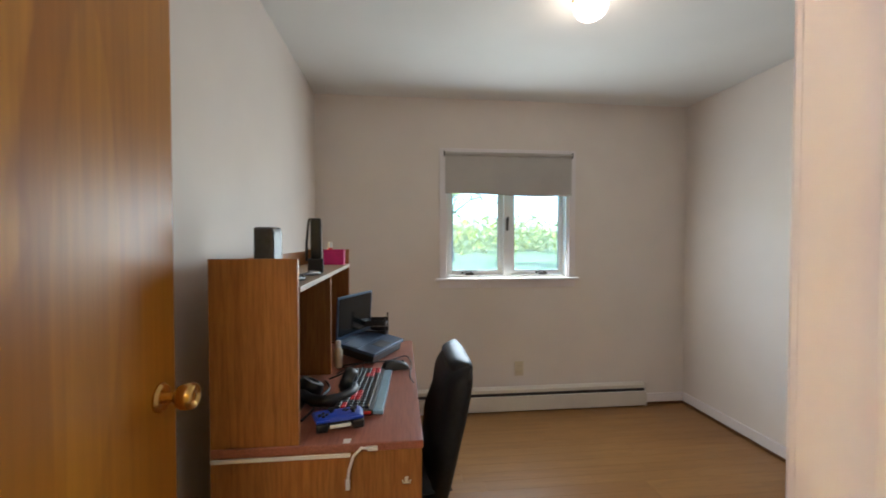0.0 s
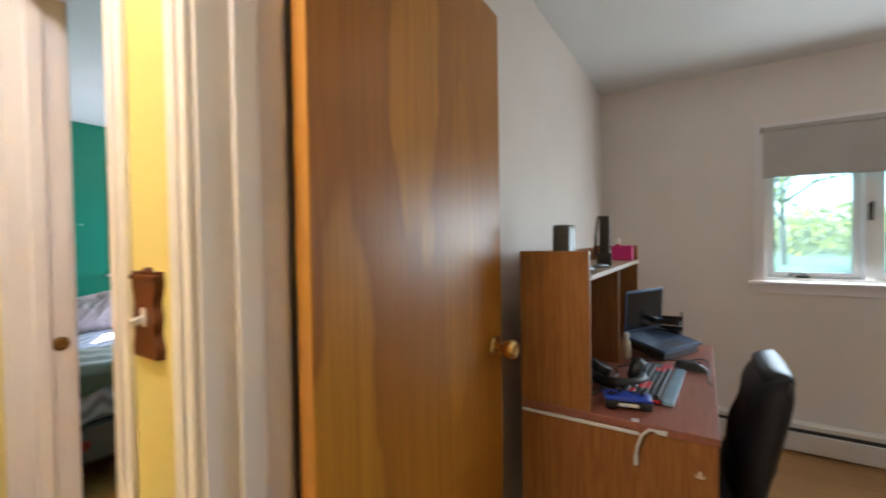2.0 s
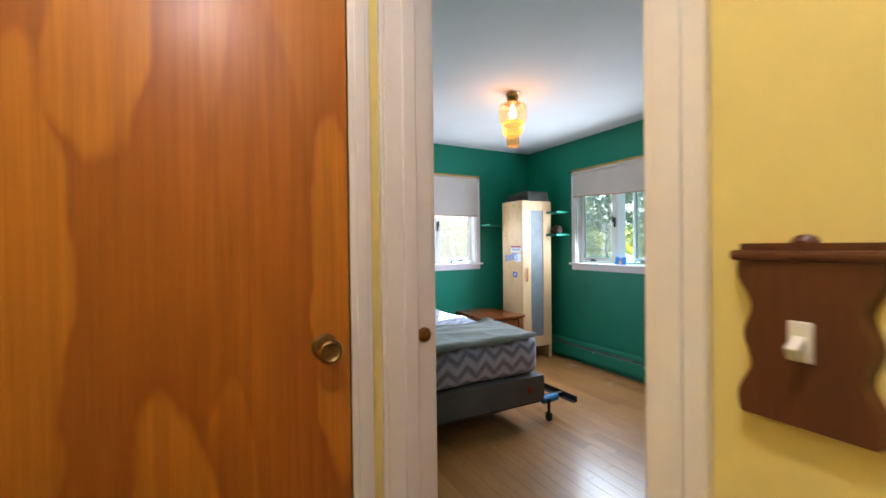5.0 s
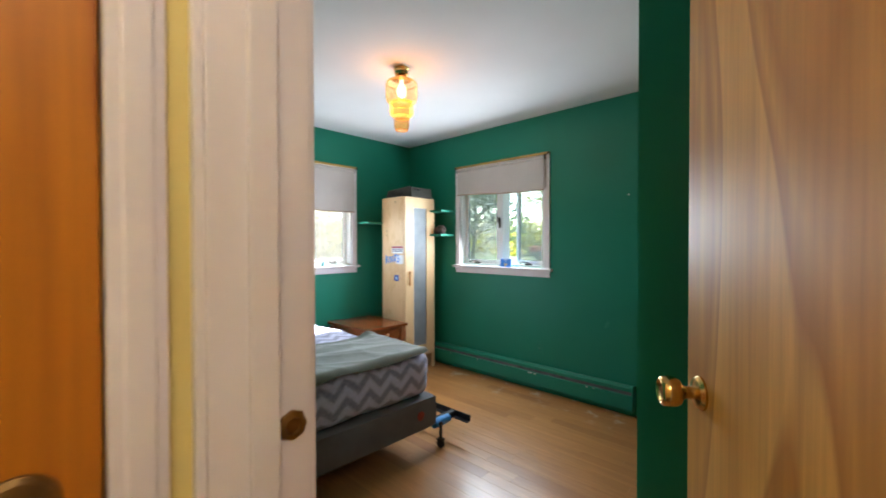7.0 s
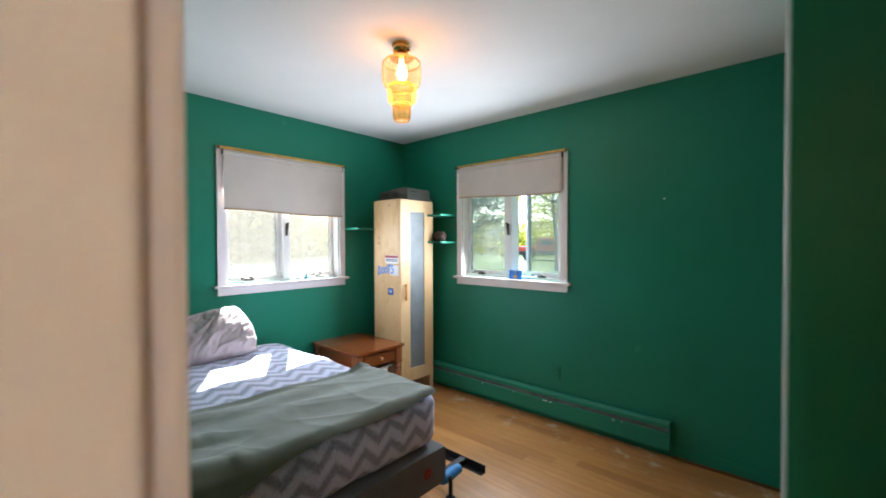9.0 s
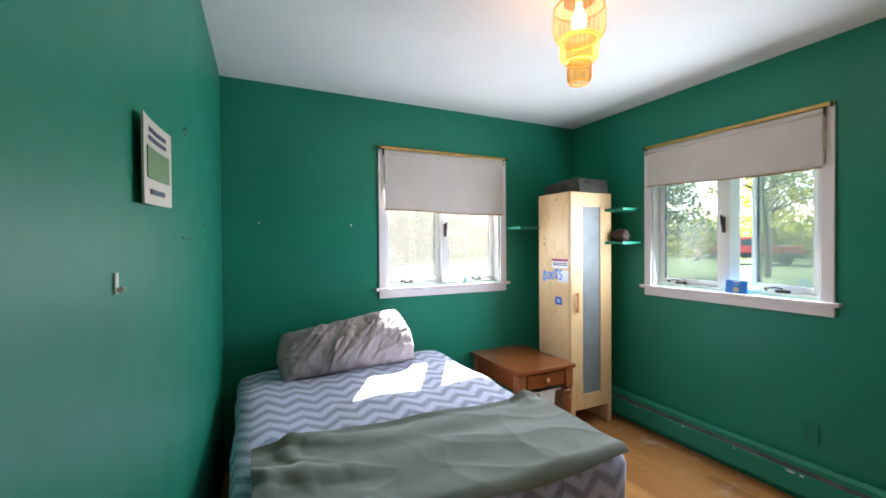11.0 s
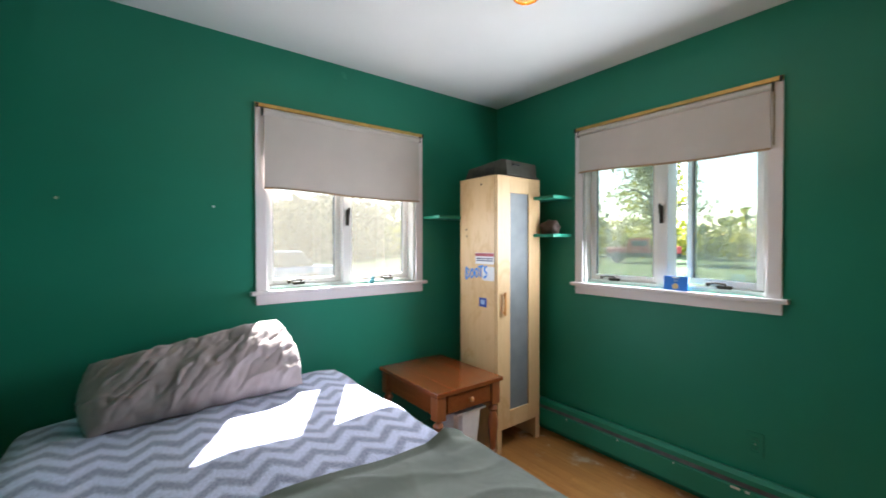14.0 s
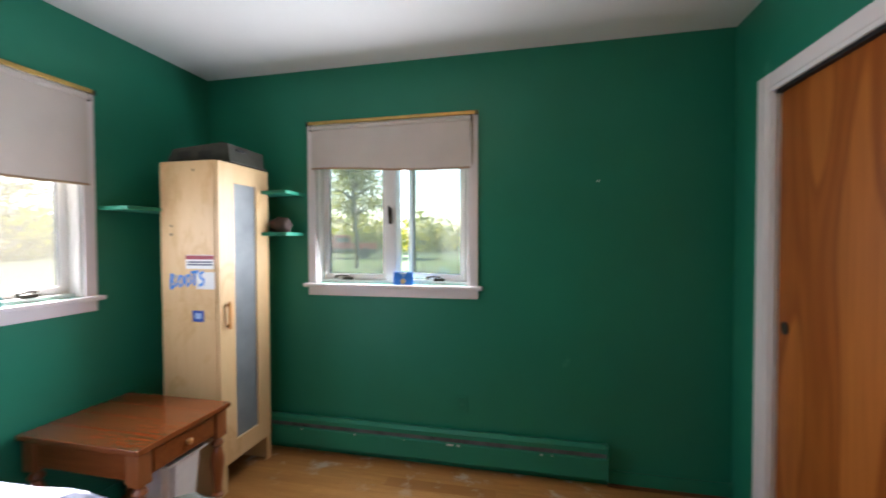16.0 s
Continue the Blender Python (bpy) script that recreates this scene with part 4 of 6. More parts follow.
def wardrobe():
    w = thing("wardrobe", pose(-4.06, 2.955, 0), "tall narrow birch wardrobe with a frosted glass door", "wardrobe")
    X, Y, Z0, Z1 = 0.364, 0.415, 0.145, 1.785
    side = boxed(0, X - 0.022, 0, 0.018, 0.0, Z1 - 0.001, 0.0015, 1)
    part("side_panel", side, BIRCH, w)
    part("side_panel", boxed(0, X - 0.022, Y - 0.018, Y, 0.0, Z1 - 0.001, 0.0015, 1), BIRCH, w)
    part("top_panel", boxed(0.0, X - 0.022, 0.018, Y - 0.018, Z1 - 0.020, Z1), BIRCH, w)
    part("bottom_panel", boxed(0.004, X - 0.022, 0.018, Y - 0.018, Z0, Z0 + 0.018), BIRCH, w)
    part("back_panel", boxed(0.0, 0.004, 0.018, Y - 0.018, Z0, Z1 - 0.02), BIRCH, w)
    part("shelf", boxed(0.004, X - 0.03, 0.018, Y - 0.018, 0.95, 0.966), BIRCH, w)
    bm = bmesh.new()
    dy0, dy1, dz0, dz1, fx0 = 0.003, Y - 0.003, 0.150, Z1 - 0.003, X - 0.020
    gy0, gy1, gz0, gz1 = 0.118, 0.298, 0.26, 1.675
    for q in ((dy0, gy0, dz0, dz1), (gy1, dy1, dz0, dz1), (gy0, gy1, dz0, gz0), (gy0, gy1, gz1, dz1)):
        box(bm, fx0, X, q[0], q[1], q[2], q[3], 0.001, 1)
    d = part("door", bm, BIRCH, w)
    part("frosted_pane", boxed(fx0 + 0.006, fx0 + 0.011, gy0 - 0.004, gy1 + 0.004, gz0 - 0.004, gz1 + 0.004), FROST, d, "frosted glass pane")
    hb = boxed(X + 0.014, X + 0.026, 0.045, 0.062, 0.885, 1.035, 0.005)
    for z in (0.905, 1.015):
        box(hb, X, X + 0.016, 0.049, 0.058, z - 0.005, z + 0.005)
    part("handle", hb, HONEY, d, "honey coloured wooden handle")
    for y in (0.0, Y - 0.045):
        part("foot", boxed(X - 0.022, X - 0.002, y + 0.002, y + 0.043, 0.0, 0.148, 0.001, 1), BIRCH, w)
    # stickers on the side
    part("sticker", boxed(0.160, 0.335, -0.0012, 0.0, 1.212, 1.285), STICK_W, w, "white sticker with a red band")
    part("sticker_band", boxed(0.160, 0.335, -0.0018, -0.0011, 1.262, 1.283), STICK_R, w)
    for z in (1.248, 1.234):
        part("sticker_bar", boxed(0.170, 0.325, -0.0018, -0.0011, z - 0.004, z + 0.004), STICK_D, w)
    part("paper_note", boxed(0.225, 0.338, -0.0009, 0.0, 1.105, 1.195), STICK_W, w, "white paper note")
    part("sticker", boxed(0.195, 0.268, -0.0012, 0.0, 0.930, 0.990), STICK_B, w, "small square blue sticker")
    part("sticker_motif", boxed(0.214, 0.250, -0.0019, -0.0011, 0.946, 0.976), STICK_L, w)
    strokes = (((0.0, 0.0), (0.004, 0.085)), ((0.0, 0.083), (0.030, 0.066), (0.004, 0.046), (0.038, 0.026), (0.0, 0.002)),
               ((0.062, 0.072), (0.046, 0.040), (0.060, 0.010), (0.082, 0.028), (0.080, 0.062), (0.062, 0.072)),
               ((0.108, 0.074), (0.094, 0.044), (0.106, 0.014), (0.128, 0.032), (0.126, 0.064), (0.108, 0.074)),
               ((0.128, 0.084), (0.178, 0.088)), ((0.154, 0.086), (0.150, 0.014)),
               ((0.210, 0.086), (0.184, 0.072), (0.192, 0.052), (0.210, 0.040), (0.204, 0.020), (0.178, 0.012)))
    for n, line in enumerate(strokes):
        bm = tube(bmesh.new(), [(0.062 + x, -0.0018 - 0.0002 * n, 1.100 + z + 0.06 * x) for x, z in line], 0.0075, 6)
        for v in bm.verts:
            v.co.y = -0.0018 - 0.0002 * n + (v.co.y + 0.0018 + 0.0002 * n) * 0.10
        part("letter_stroke", bm, STICK_BL, w, "hand-cut blue tape letters spelling BOOTS")
    for x, z in ((0.215, 1.735), (0.068, 1.440), (0.068, 1.395)):
        part("screw_hole", lathe(bmesh.new(), [(0.007, 0.0), (0.006, -0.0015), (0.002, -0.0016)], (x, 0.0, z), 10, "y"), IRON, w)
    return w


FROST, nt_f, p_f = node_mat("frosted_glass")
p_f.inputs["Base Color"].default_value = (0.50, 0.56, 0.60, 1)
p_f.inputs["Roughness"].default_value = 0.5
p_f.inputs["Transmission Weight"].default_value = 0.35
nt_f.links.new(ramp(nt_f, noise_of(nt_f, coords(nt_f), 8.0), [(0.3, (0.22, 0.24, 0.25)), (0.7, (0.30, 0.32, 0.33))]), p_f.inputs["Base Color"])
HONEY = wood("honey_wood", (0.62, 0.30, 0.09), (0.48, 0.20, 0.05), "z", 2.0, 0.35, 1.0, 0.1, 0.1)
STICK_W = plain("white_paper", (0.70, 0.69, 0.68), 0.6, 0.0, 0.05)
STICK_R = plain("dark_red_print", (0.30, 0.05, 0.07), 0.6, 0.0, 0.1)
STICK_D = plain("navy_print", (0.05, 0.06, 0.12), 0.6, 0.0, 0.1)
STICK_B = plain("blue_print", (0.02, 0.06, 0.30), 0.5, 0.0, 0.1)
STICK_L = plain("pale_blue_print", (0.30, 0.42, 0.65), 0.5, 0.0, 0.1)
STICK_BL = plain("bright_blue_tape", (0.02, 0.20, 0.62), 0.5, 0.0, 0.12)
wardrobe()


def side_table():
    t = thing("side_table", pose(-4.22, 2.398, 0), "small warm brown wooden side table with a drawer", "side table")
    X, Y, Z = 0.632, 0.500, 0.545
    top = part("tabletop", boxed(0.003, X - 0.003, 0.003, Y - 0.003, Z - 0.019, Z - 0.003, 0.001, 1), OAK, t)
    for k in range(4):
        y0 = Y * k / 4
        part("board", boxed(0, X, y0 + 0.0004, y0 + Y / 4 - 0.0004, Z - 0.022, Z - 0.0003 * (k % 2), 0.003 if k in (0, 3) else 0.0008, 2), OAK, top)
    part("top_edge", boxed(0.004, X - 0.004, 0.004, Y - 0.004, Z - 0.026, Z - 0.018, 0.004), OAK, t)
    for x, y in ((0.045, 0.045), (X - 0.045, 0.045), (0.045, Y - 0.045), (X - 0.045, Y - 0.045)):
        bm = boxed(x - 0.031, x + 0.031, y - 0.031, y + 0.031, 0.385, Z - 0.024, 0.004)
        prof = [(0.020, 0.385), (0.012, 0.375), (0.020, 0.362), (0.023, 0.350), (0.014, 0.335), (0.017, 0.322), (0.024, 0.285), (0.025, 0.250), (0.019, 0.18), (0.014, 0.12), (0.013, 0.105), (0.021, 0.095), (0.021, 0.085), (0.013, 0.075), (0.017, 0.05), (0.012, 0.0)]
        lathe(bm, [(r * 1.3, z) for r, z in prof], (x, y, 0), 18)
        part("leg", bm, OAK_LEG, t, smooth=35)
    part("apron", boxed(0.069, X - 0.069, 0.028, 0.046, 0.405, Z - 0.024), OAK, t)
    part("apron", boxed(0.069, X - 0.069, Y - 0.046, Y - 0.028, 0.405, Z - 0.024), OAK, t)
    part("apron", boxed(0.028, 0.046, 0.069, Y - 0.069, 0.405, Z - 0.024), OAK, t)
    part("apron", boxed(X - 0.046, X - 0.034, 0.069, Y - 0.069, 0.405, Z - 0.024), OAK, t)
    dr = part("drawer", boxed(X - 0.034, X - 0.018, 0.090, Y - 0.090, 0.415, Z - 0.034, 0.004), OAK, t)
    kb = lathe(bmesh.new(), [(0.006, 0), (0.007, 0.008), (0.014, 0.014), (0.015, 0.020), (0.008, 0.026)], (X - 0.018, Y / 2, 0.465), 16, "x")
    part("knob", kb, HONEY, dr, "small round wooden knob", smooth=40)
    return t


side_table()


def waste_bin(x, y):
    b = thing("waste_bin", pose(x, y, 0) @ Matrix.Scale(1.25, 4), "white plastic waste bin under the side table", "waste bin")
    bm = bmesh.new()
    lathe(bm, [(0.001, 0.004), (0.088, 0.004), (0.092, 0.012), (0.120, 0.285), (0.127, 0.290), (0.127, 0.298), (0.117, 0.298), (0.114, 0.285), (0.087, 0.016), (0.001, 0.014)], (0, 0, 0), 4, closed=False)
    bmesh.ops.rotate(bm, verts=bm.verts, matrix=Matrix.Rotation(radians(45), 3, "Z"))
    bmesh.ops.bevel(bm, geom=[e for e in bm.edges if abs(e.verts[0].co.z - e.verts[1].co.z) > 0.1], offset=0.03, segments=4, affect="EDGES")
    part("bin_body", bm, WHITE_PL, b, smooth=40)
    return b


waste_bin(-3.76, 2.70)


def ribbed(profile, ribs, depth=0.0034):
    """A pressed-glass bell: a turned profile with upright ribs."""
    bm = bmesh.new()
    n, seg = len(profile), ribs * 4

    def at(u, v):
        r, z = profile[round(v * (n - 1))]
        a = 2 * math.pi * u
        k = r + depth * math.cos(ribs * a)
        return Vector((k * math.cos(a), k * math.sin(a), z))

    sheet(bm, seg, n - 1, at)
    bmesh.ops.remove_doubles(bm, verts=bm.verts, dist=1e-5)
    bmesh.ops.recalc_face_normals(bm, faces=bm.faces)
    return bm


def ceiling_lamp_tiered(x, y):
    l = thing("ceiling_lamp", pose(x, y, H), "brass ceiling lamp with three tiers of ribbed amber glass", "ceiling lamp")
    part("canopy", lathe(bmesh.new(), [(0.001, 0), (0.050, 0), (0.051, -0.008), (0.044, -0.014), (0.044, -0.026), (0.048, -0.031), (0.043, -0.044), (0.022, -0.052), (0.022, -0.066), (0.058, -0.070), (0.060, -0.076), (0.001, -0.078)], (0, 0, 0), 28, closed=False), BRASS, l, smooth=40)
    for r, z0, z1, ribs, mat in ((0.100, -0.074, -0.226, 30, HONEY_GLASS), (0.072, -0.214, -0.312, 24, AMBER), (0.045, -0.304, -0.398, 18, AMBER)):
        d = z0 - z1
        prof = [(r * 0.60, z0), (r * 0.84, z0 - 0.06 * d), (r * 0.96, z0 - 0.16 * d), (r, z0 - 0.30 * d), (r, z0 - 0.66 * d), (r * 0.97, z0 - 0.82 * d), (r * 0.90, z0 - 0.92 * d), (r * 0.78, z1)]
        bell = part("glass_tier", ribbed(prof, ribs), mat, l, "ribbed amber glass tier", smooth=50)
        bell.visible_shadow = False
        for rr, z in ((r * 0.97, z0 - 0.17 * d), (r * 0.80, z1)):
            hoop = tube(bmesh.new(), [(rr * math.cos(k * math.pi / 18), rr * math.sin(k * math.pi / 18), z) for k in range(37)], 0.0032, 6)
            part("rim", hoop, AMBER_RIM, bell, "thick amber rim", smooth=60).visible_shadow = False
    part("light_bulb", lathe(bmesh.new(), [(0.012, -0.080), (0.014, -0.100), (0.028, -0.135), (0.031, -0.155), (0.022, -0.180), (0.004, -0.190)], (0, 0, 0), 18), BULB, l, smooth=60).visible_shadow = False
    return l


def bell_glass(name, tint, body, clear, ribs=0):
    """Thin pressed glass: mostly see-through, with a tinted body that the lamp inside lights."""
    mat, nt, p = node_mat(name)
    nt.nodes.remove(p)
    thin, tl, gl = nt.nodes.new("ShaderNodeBsdfTransparent"), nt.nodes.new("ShaderNodeBsdfTranslucent"), nt.nodes.new("ShaderNodeBsdfGlossy")
    m1, m2 = nt.nodes.new("ShaderNodeMixShader"), nt.nodes.new("ShaderNodeMixShader")
    thin.inputs["Color"].default_value, tl.inputs["Color"].default_value = (*tint, 1), (*body, 1)
    gl.inputs["Roughness"].default_value = 0.12
    m1.inputs[0].default_value, m2.inputs[0].default_value = 1 - clear, 0.16
    # rib shading put into the tint as darker stripes
    if ribs:
        sep = nt.nodes.new("ShaderNodeSeparateXYZ")
        nt.links.new(coords(nt), sep.inputs[0])
        turn = calc(nt, "SINE", calc(nt, "MULTIPLY", calc(nt, "ARCTAN2", sep.outputs[1], sep.outputs[0]), float(ribs)))
        thick = calc(nt, "MULTIPLY_ADD", turn, 0.5)
        thick.node.inputs[2].default_value = 0.5
        nt.links.new(ramp(nt, thick, [(0.25, tint), (0.85, tuple(c * d for c, d in zip(tint, (0.94, 0.82, 0.58))))]), thin.inputs["Color"])
    nt.links.new(thin.outputs[0], m1.inputs[1])
    nt.links.new(tl.outputs[0], m1.inputs[2])
    nt.links.new(m1.outputs[0], m2.inputs[1])
    nt.links.new(gl.outputs[0], m2.inputs[2])
    nt.links.new(m2.outputs[0], nt.nodes["Material Output"].inputs["Surface"])
    return mat


HONEY_GLASS, AMBER = bell_glass("honey_glass", (1.0, 0.95, 0.80), (1.0, 0.84, 0.52), 0.92, 30), bell_glass("amber_glass", (1.0, 0.84, 0.48), (0.95, 0.66, 0.26), 0.95, 24)
AMBER_RIM = bell_glass("amber_rim_glass", (0.95, 0.60, 0.18), (0.80, 0.42, 0.06), 0.35)
BULB = glow("lit_bulb", (1.0, 0.84, 0.56), 0.20)
ceiling_lamp_tiered(-2.648, 2.022)

# corner shelves by the wardrobe
for q in ((-4.239, -4.05, 2.765, 3.20, 1.528), (-3.90, -3.53, 3.30, 3.499, 1.652), (-3.90, -3.53, 3.30, 3.499, 1.400)):
    sh = part("wall_shelf", boxed(q[0], q[1], q[2], q[3], q[4] - 0.010, q[4] + 0.010, 0.003), GREEN)
    tagged(sh, "thin green painted shelf beside the wardrobe", "shelf", "shelves in the corner")

# ---- office things ----


def desk():
    d = thing("desk", pose(-0.155, 1.51, 0), "brown laminate desk with a hutch", "desk")
    X, Y, Z = 0.575, 1.14, 0.785
    part("side_panel", boxed(0.0, X - 0.004, 0.004, 0.022, 0.0, Z - 0.024, 0.001, 1), LAMINATE, d)
    part("side_panel", boxed(0.0, X - 0.004, Y - 0.022, Y - 0.004, 0.0, Z - 0.024, 0.001, 1), LAMINATE, d)
    part("desktop", boxed(0.0, X, 0.0, Y, Z - 0.024, Z, 0.004, 3), LAM_TOP, d)
    part("back_panel", boxed(0.01, 0.022, 0.022, Y - 0.022, 0.25, Z - 0.024), LAMINATE, d)
    h = part("hutch", boxed(0.0, 0.232, 0.004, 0.022, Z, 1.300, 0.001, 1), LAMINATE, d)
    part("hutch_side", boxed(0.0, 0.232, Y - 0.022, Y - 0.004, Z, 1.300, 0.001, 1), LAMINATE, h)
    part("hutch_divider", boxed(0.012, 0.220, 0.60, 0.616, Z, 1.205, 0.001, 1), LAMINATE, h)
    part("hutch_shelf", boxed(0.0, 0.236, 0.022, Y - 0.022, 1.205, 1.222, 0.002), LAM_PALE, h, "pale edged shelf")
    part("hutch_back", boxed(0.0, 0.010, 0.022, Y - 0.022, Z, 1.290), LAMINATE, h)
    bm = boxed(0.002, 0.372, -0.003, 0.004, 0.748, 0.758, 0.001, 1)
    part("edge_strip", bm, WHITE_PL, d, "loose white edge strip")
    return d


LAM_PALE = wood("pale_shelf_edge", (0.50, 0.38, 0.26), (0.40, 0.29, 0.19), "y", 1.5, 0.4, 1.2, 0.0, 0.2)
desk()


def office_chair():
    c = thing("office_chair", pose(0.520, 2.03, 0), "black leather office chair pushed up to the desk", "office chair")

    def slab(name, w, t, hgt, m, bulge):
        bm = bmesh.new()

        def at(s):
            def f(u, v):
                a, b = 2 * u - 1, 2 * v - 1
                k = (max(0, 1 - abs(a) ** 4) ** 0.5) * (max(0, 1 - abs(b) ** 5) ** 0.5)
                rib = 0.006 * math.cos(b * 9)
                return m @ Vector((s * (t * k * (bulge if s < 0 else 0.6) + (rib * k if s < 0 else 0)), a * w * (1 - 0.08 * max(0, b) ** 2), b * hgt))
            return f

        sheet(bm, 26, 30, at(1))
        sheet(bm, 26, 30, at(-1))
        bmesh.ops.remove_doubles(bm, verts=bm.verts, dist=0.0015)
        bmesh.ops.recalc_face_normals(bm, faces=bm.faces)
        return part(name, bm, LEATHER, c, smooth=70)

    slab("backrest", 0.25, 0.078, 0.29, Matrix.Translation((0.020, 0, 0.605)) @ pose(0, 0, 0, 0, 13, 0), 1.0)
    slab("headrest", 0.205, 0.060, 0.095, Matrix.Translation((0.064, 0, 0.803)) @ pose(0, 0, 0, 0, 16, 0), 1.15)
    slab("seat", 0.25, 0.05, 0.24, Matrix.Translation((-0.22, 0, 0.45)) @ pose(0, 0, 0, 0, 90, 0), 1.0)
    part("seat_pan", boxed(-0.40, 0.0, -0.2, 0.2, 0.40, 0.43, 0.008), BLACK, c)
    part("back_bracket", tube(bmesh.new(), [(-0.15, 0, 0.42), (0.03, 0, 0.42), (0.06, 0, 0.50), (0.065, 0, 0.62)], 0.022, 10), BLACK, c, smooth=60)
    part("gas_column", lathe(bmesh.new(), [(0.045, 0.40), (0.028, 0.385), (0.028, 0.22), (0.034, 0.22), (0.034, 0.09)], (-0.2, 0, 0), 18), BLACK, c, smooth=40)
    for k in range(5):
        a = 2 * math.pi * k / 5 + 0.3
        e = Vector((-0.2 + 0.29 * math.cos(a), 0.29 * math.sin(a), 0.07))
        bm = tube(bmesh.new(), [(-0.2, 0, 0.12), (-0.2 + 0.15 * math.cos(a), 0.15 * math.sin(a), 0.11), e], [0.028, 0.024, 0.016], 10)
        leg = part("base_leg", bm, BLACK, c, smooth=50)
        part("caster", lathe(bmesh.new(), [(0.020, -0.024), (0.030, -0.018), (0.030, 0.018), (0.020, 0.024)], (e.x, e.y, 0.030), 16, "y"), BLACK, leg, smooth=40)
    return c


office_chair()


def dome_lamp(name, x, y, label):
    l = thing(name, pose(x, y, H) @ Matrix.Scale(0.74, 4), label, "ceiling lamp", "dome ceiling lamps")
    part("base_ring", lathe(bmesh.new(), [(0.001, 0), (0.105, 0), (0.108, -0.018), (0.09, -0.026), (0.001, -0.026)], (0, 0, 0), 32, closed=False), BRASS, l, smooth=40)
    g = part("glass_shade", lathe(bmesh.new(), [(0.092, -0.024), (0.100, -0.050), (0.098, -0.085), (0.080, -0.120), (0.048, -0.142), (0.002, -0.150)], (0, 0, 0), 32, closed=False), OPAL, l, "lit opal glass shade", smooth=60)
    g.visible_shadow = False
    return l


OPAL = glow("lit_opal_glass", (1.0, 0.82, 0.60), 0.30)
dome_lamp("ceiling_lamp", 1.20, 2.12, "lit opal glass dome lamp on the office ceiling")
dome_lamp("ceiling_lamp", -0.2, 0.02, "lit opal glass dome lamp on the hall ceiling")


def speaker(x, y, z):
    s = thing("speaker", pose(x, y, z, 0, 0, -8), "small dark grey desktop speaker on the hutch shelf", "speaker")
    part("cabinet", boxed(-0.027, 0.030, -0.032, 0.032, 0, 0.166, 0.010, 4), GREY_PL, s, smooth=40)
    part("grille", boxed(0.029, 0.032, -0.026, 0.026, 0.014, 0.152, 0.001), BLACK, s)
    return s


def router(x, y, z):
    r = thing("router", pose(x, y, z, 0, 0, 10), "upright black router with a slim antenna on a block foot", "router")
    part("foot", boxed(-0.030, 0.030, -0.028, 0.028, 0, 0.056, 0.006, 3), BLACK, r, smooth=40)
    part("body", boxed(-0.020, 0.022, -0.018, 0.018, 0.052, 0.214, 0.007, 3), BLACK, r, smooth=40)
    part("front_strip", boxed(0.0215, 0.0235, -0.009, 0.009, 0.064, 0.200, 0.001), GREY_PL, r)
    part("antenna", tube(bmesh.new(), [(-0.034, 0.0, 0.045), (-0.034, 0.0, 0.120), (-0.026, 0.0, 0.205), (-0.018, 0.0, 0.212)], [0.006, 0.005, 0.004, 0.006], 8), BLACK, r, smooth=60)
    return r


def pink_box(x, y, z):
    b = thing("storage_box", pose(x, y, z, 0, 0, 3), "small bright pink plastic box on the hutch shelf", "box")
    bm = bmesh.new()
    w, d, h, t = 0.050, 0.042, 0.078, 0.003
    for q in ((-w, w, -d, d, 0, t), (-w, -w + t, -d, d, t, h), (w - t, w, -d, d, t, h), (-w + t, w - t, -d, -d + t, t, h), (-w + t, w - t, d - t, d, t, h)):
        box(bm, *q)
    part("box_body", bm, PINK, b)
    part("rim", boxed(-w - 0.002, w + 0.002, -d - 0.002, -d, h - 0.010, h, 0.001), PINK, b)
    return b


def bottle(x, y, z, h, mat, label):
    b = thing("bottle", pose(x, y, z), label, "bottle", "little bottles")
    part("bottle_body", lathe(bmesh.new(), [(0.001, 0), (0.016, 0), (0.018, 0.004), (0.018, h * 0.62), (0.010, h * 0.74)], (0, 0, 0), 18), mat, b, smooth=40)
    part("cap", lathe(bmesh.new(), [(0.011, h * 0.74), (0.0115, h * 0.97), (0.009, h), (0.001, h)], (0, 0, 0), 16), WHITE_PL, b, smooth=40)
    return b


def monitor(x, y, z):
    m = thing("monitor", pose(x, y, z, 0, 0, 0), "black flat monitor standing inside the hutch", "monitor")
    part("screen_case", boxed(-0.018, 0.010, -0.25, 0.25, 0.075, 0.385, 0.006, 2), BLACK, m)
    part("screen", boxed(0.0095, 0.0115, -0.235, 0.235, 0.095, 0.370), SCREEN, m, "dark glossy screen")
    part("stand", boxed(-0.022, -0.004, -0.03, 0.03, 0.010, 0.16, 0.004), BLACK, m)
    part("foot", boxed(-0.055, 0.105, -0.11, 0.11, 0.0, 0.012, 0.005, 2), BLACK, m)
    return m


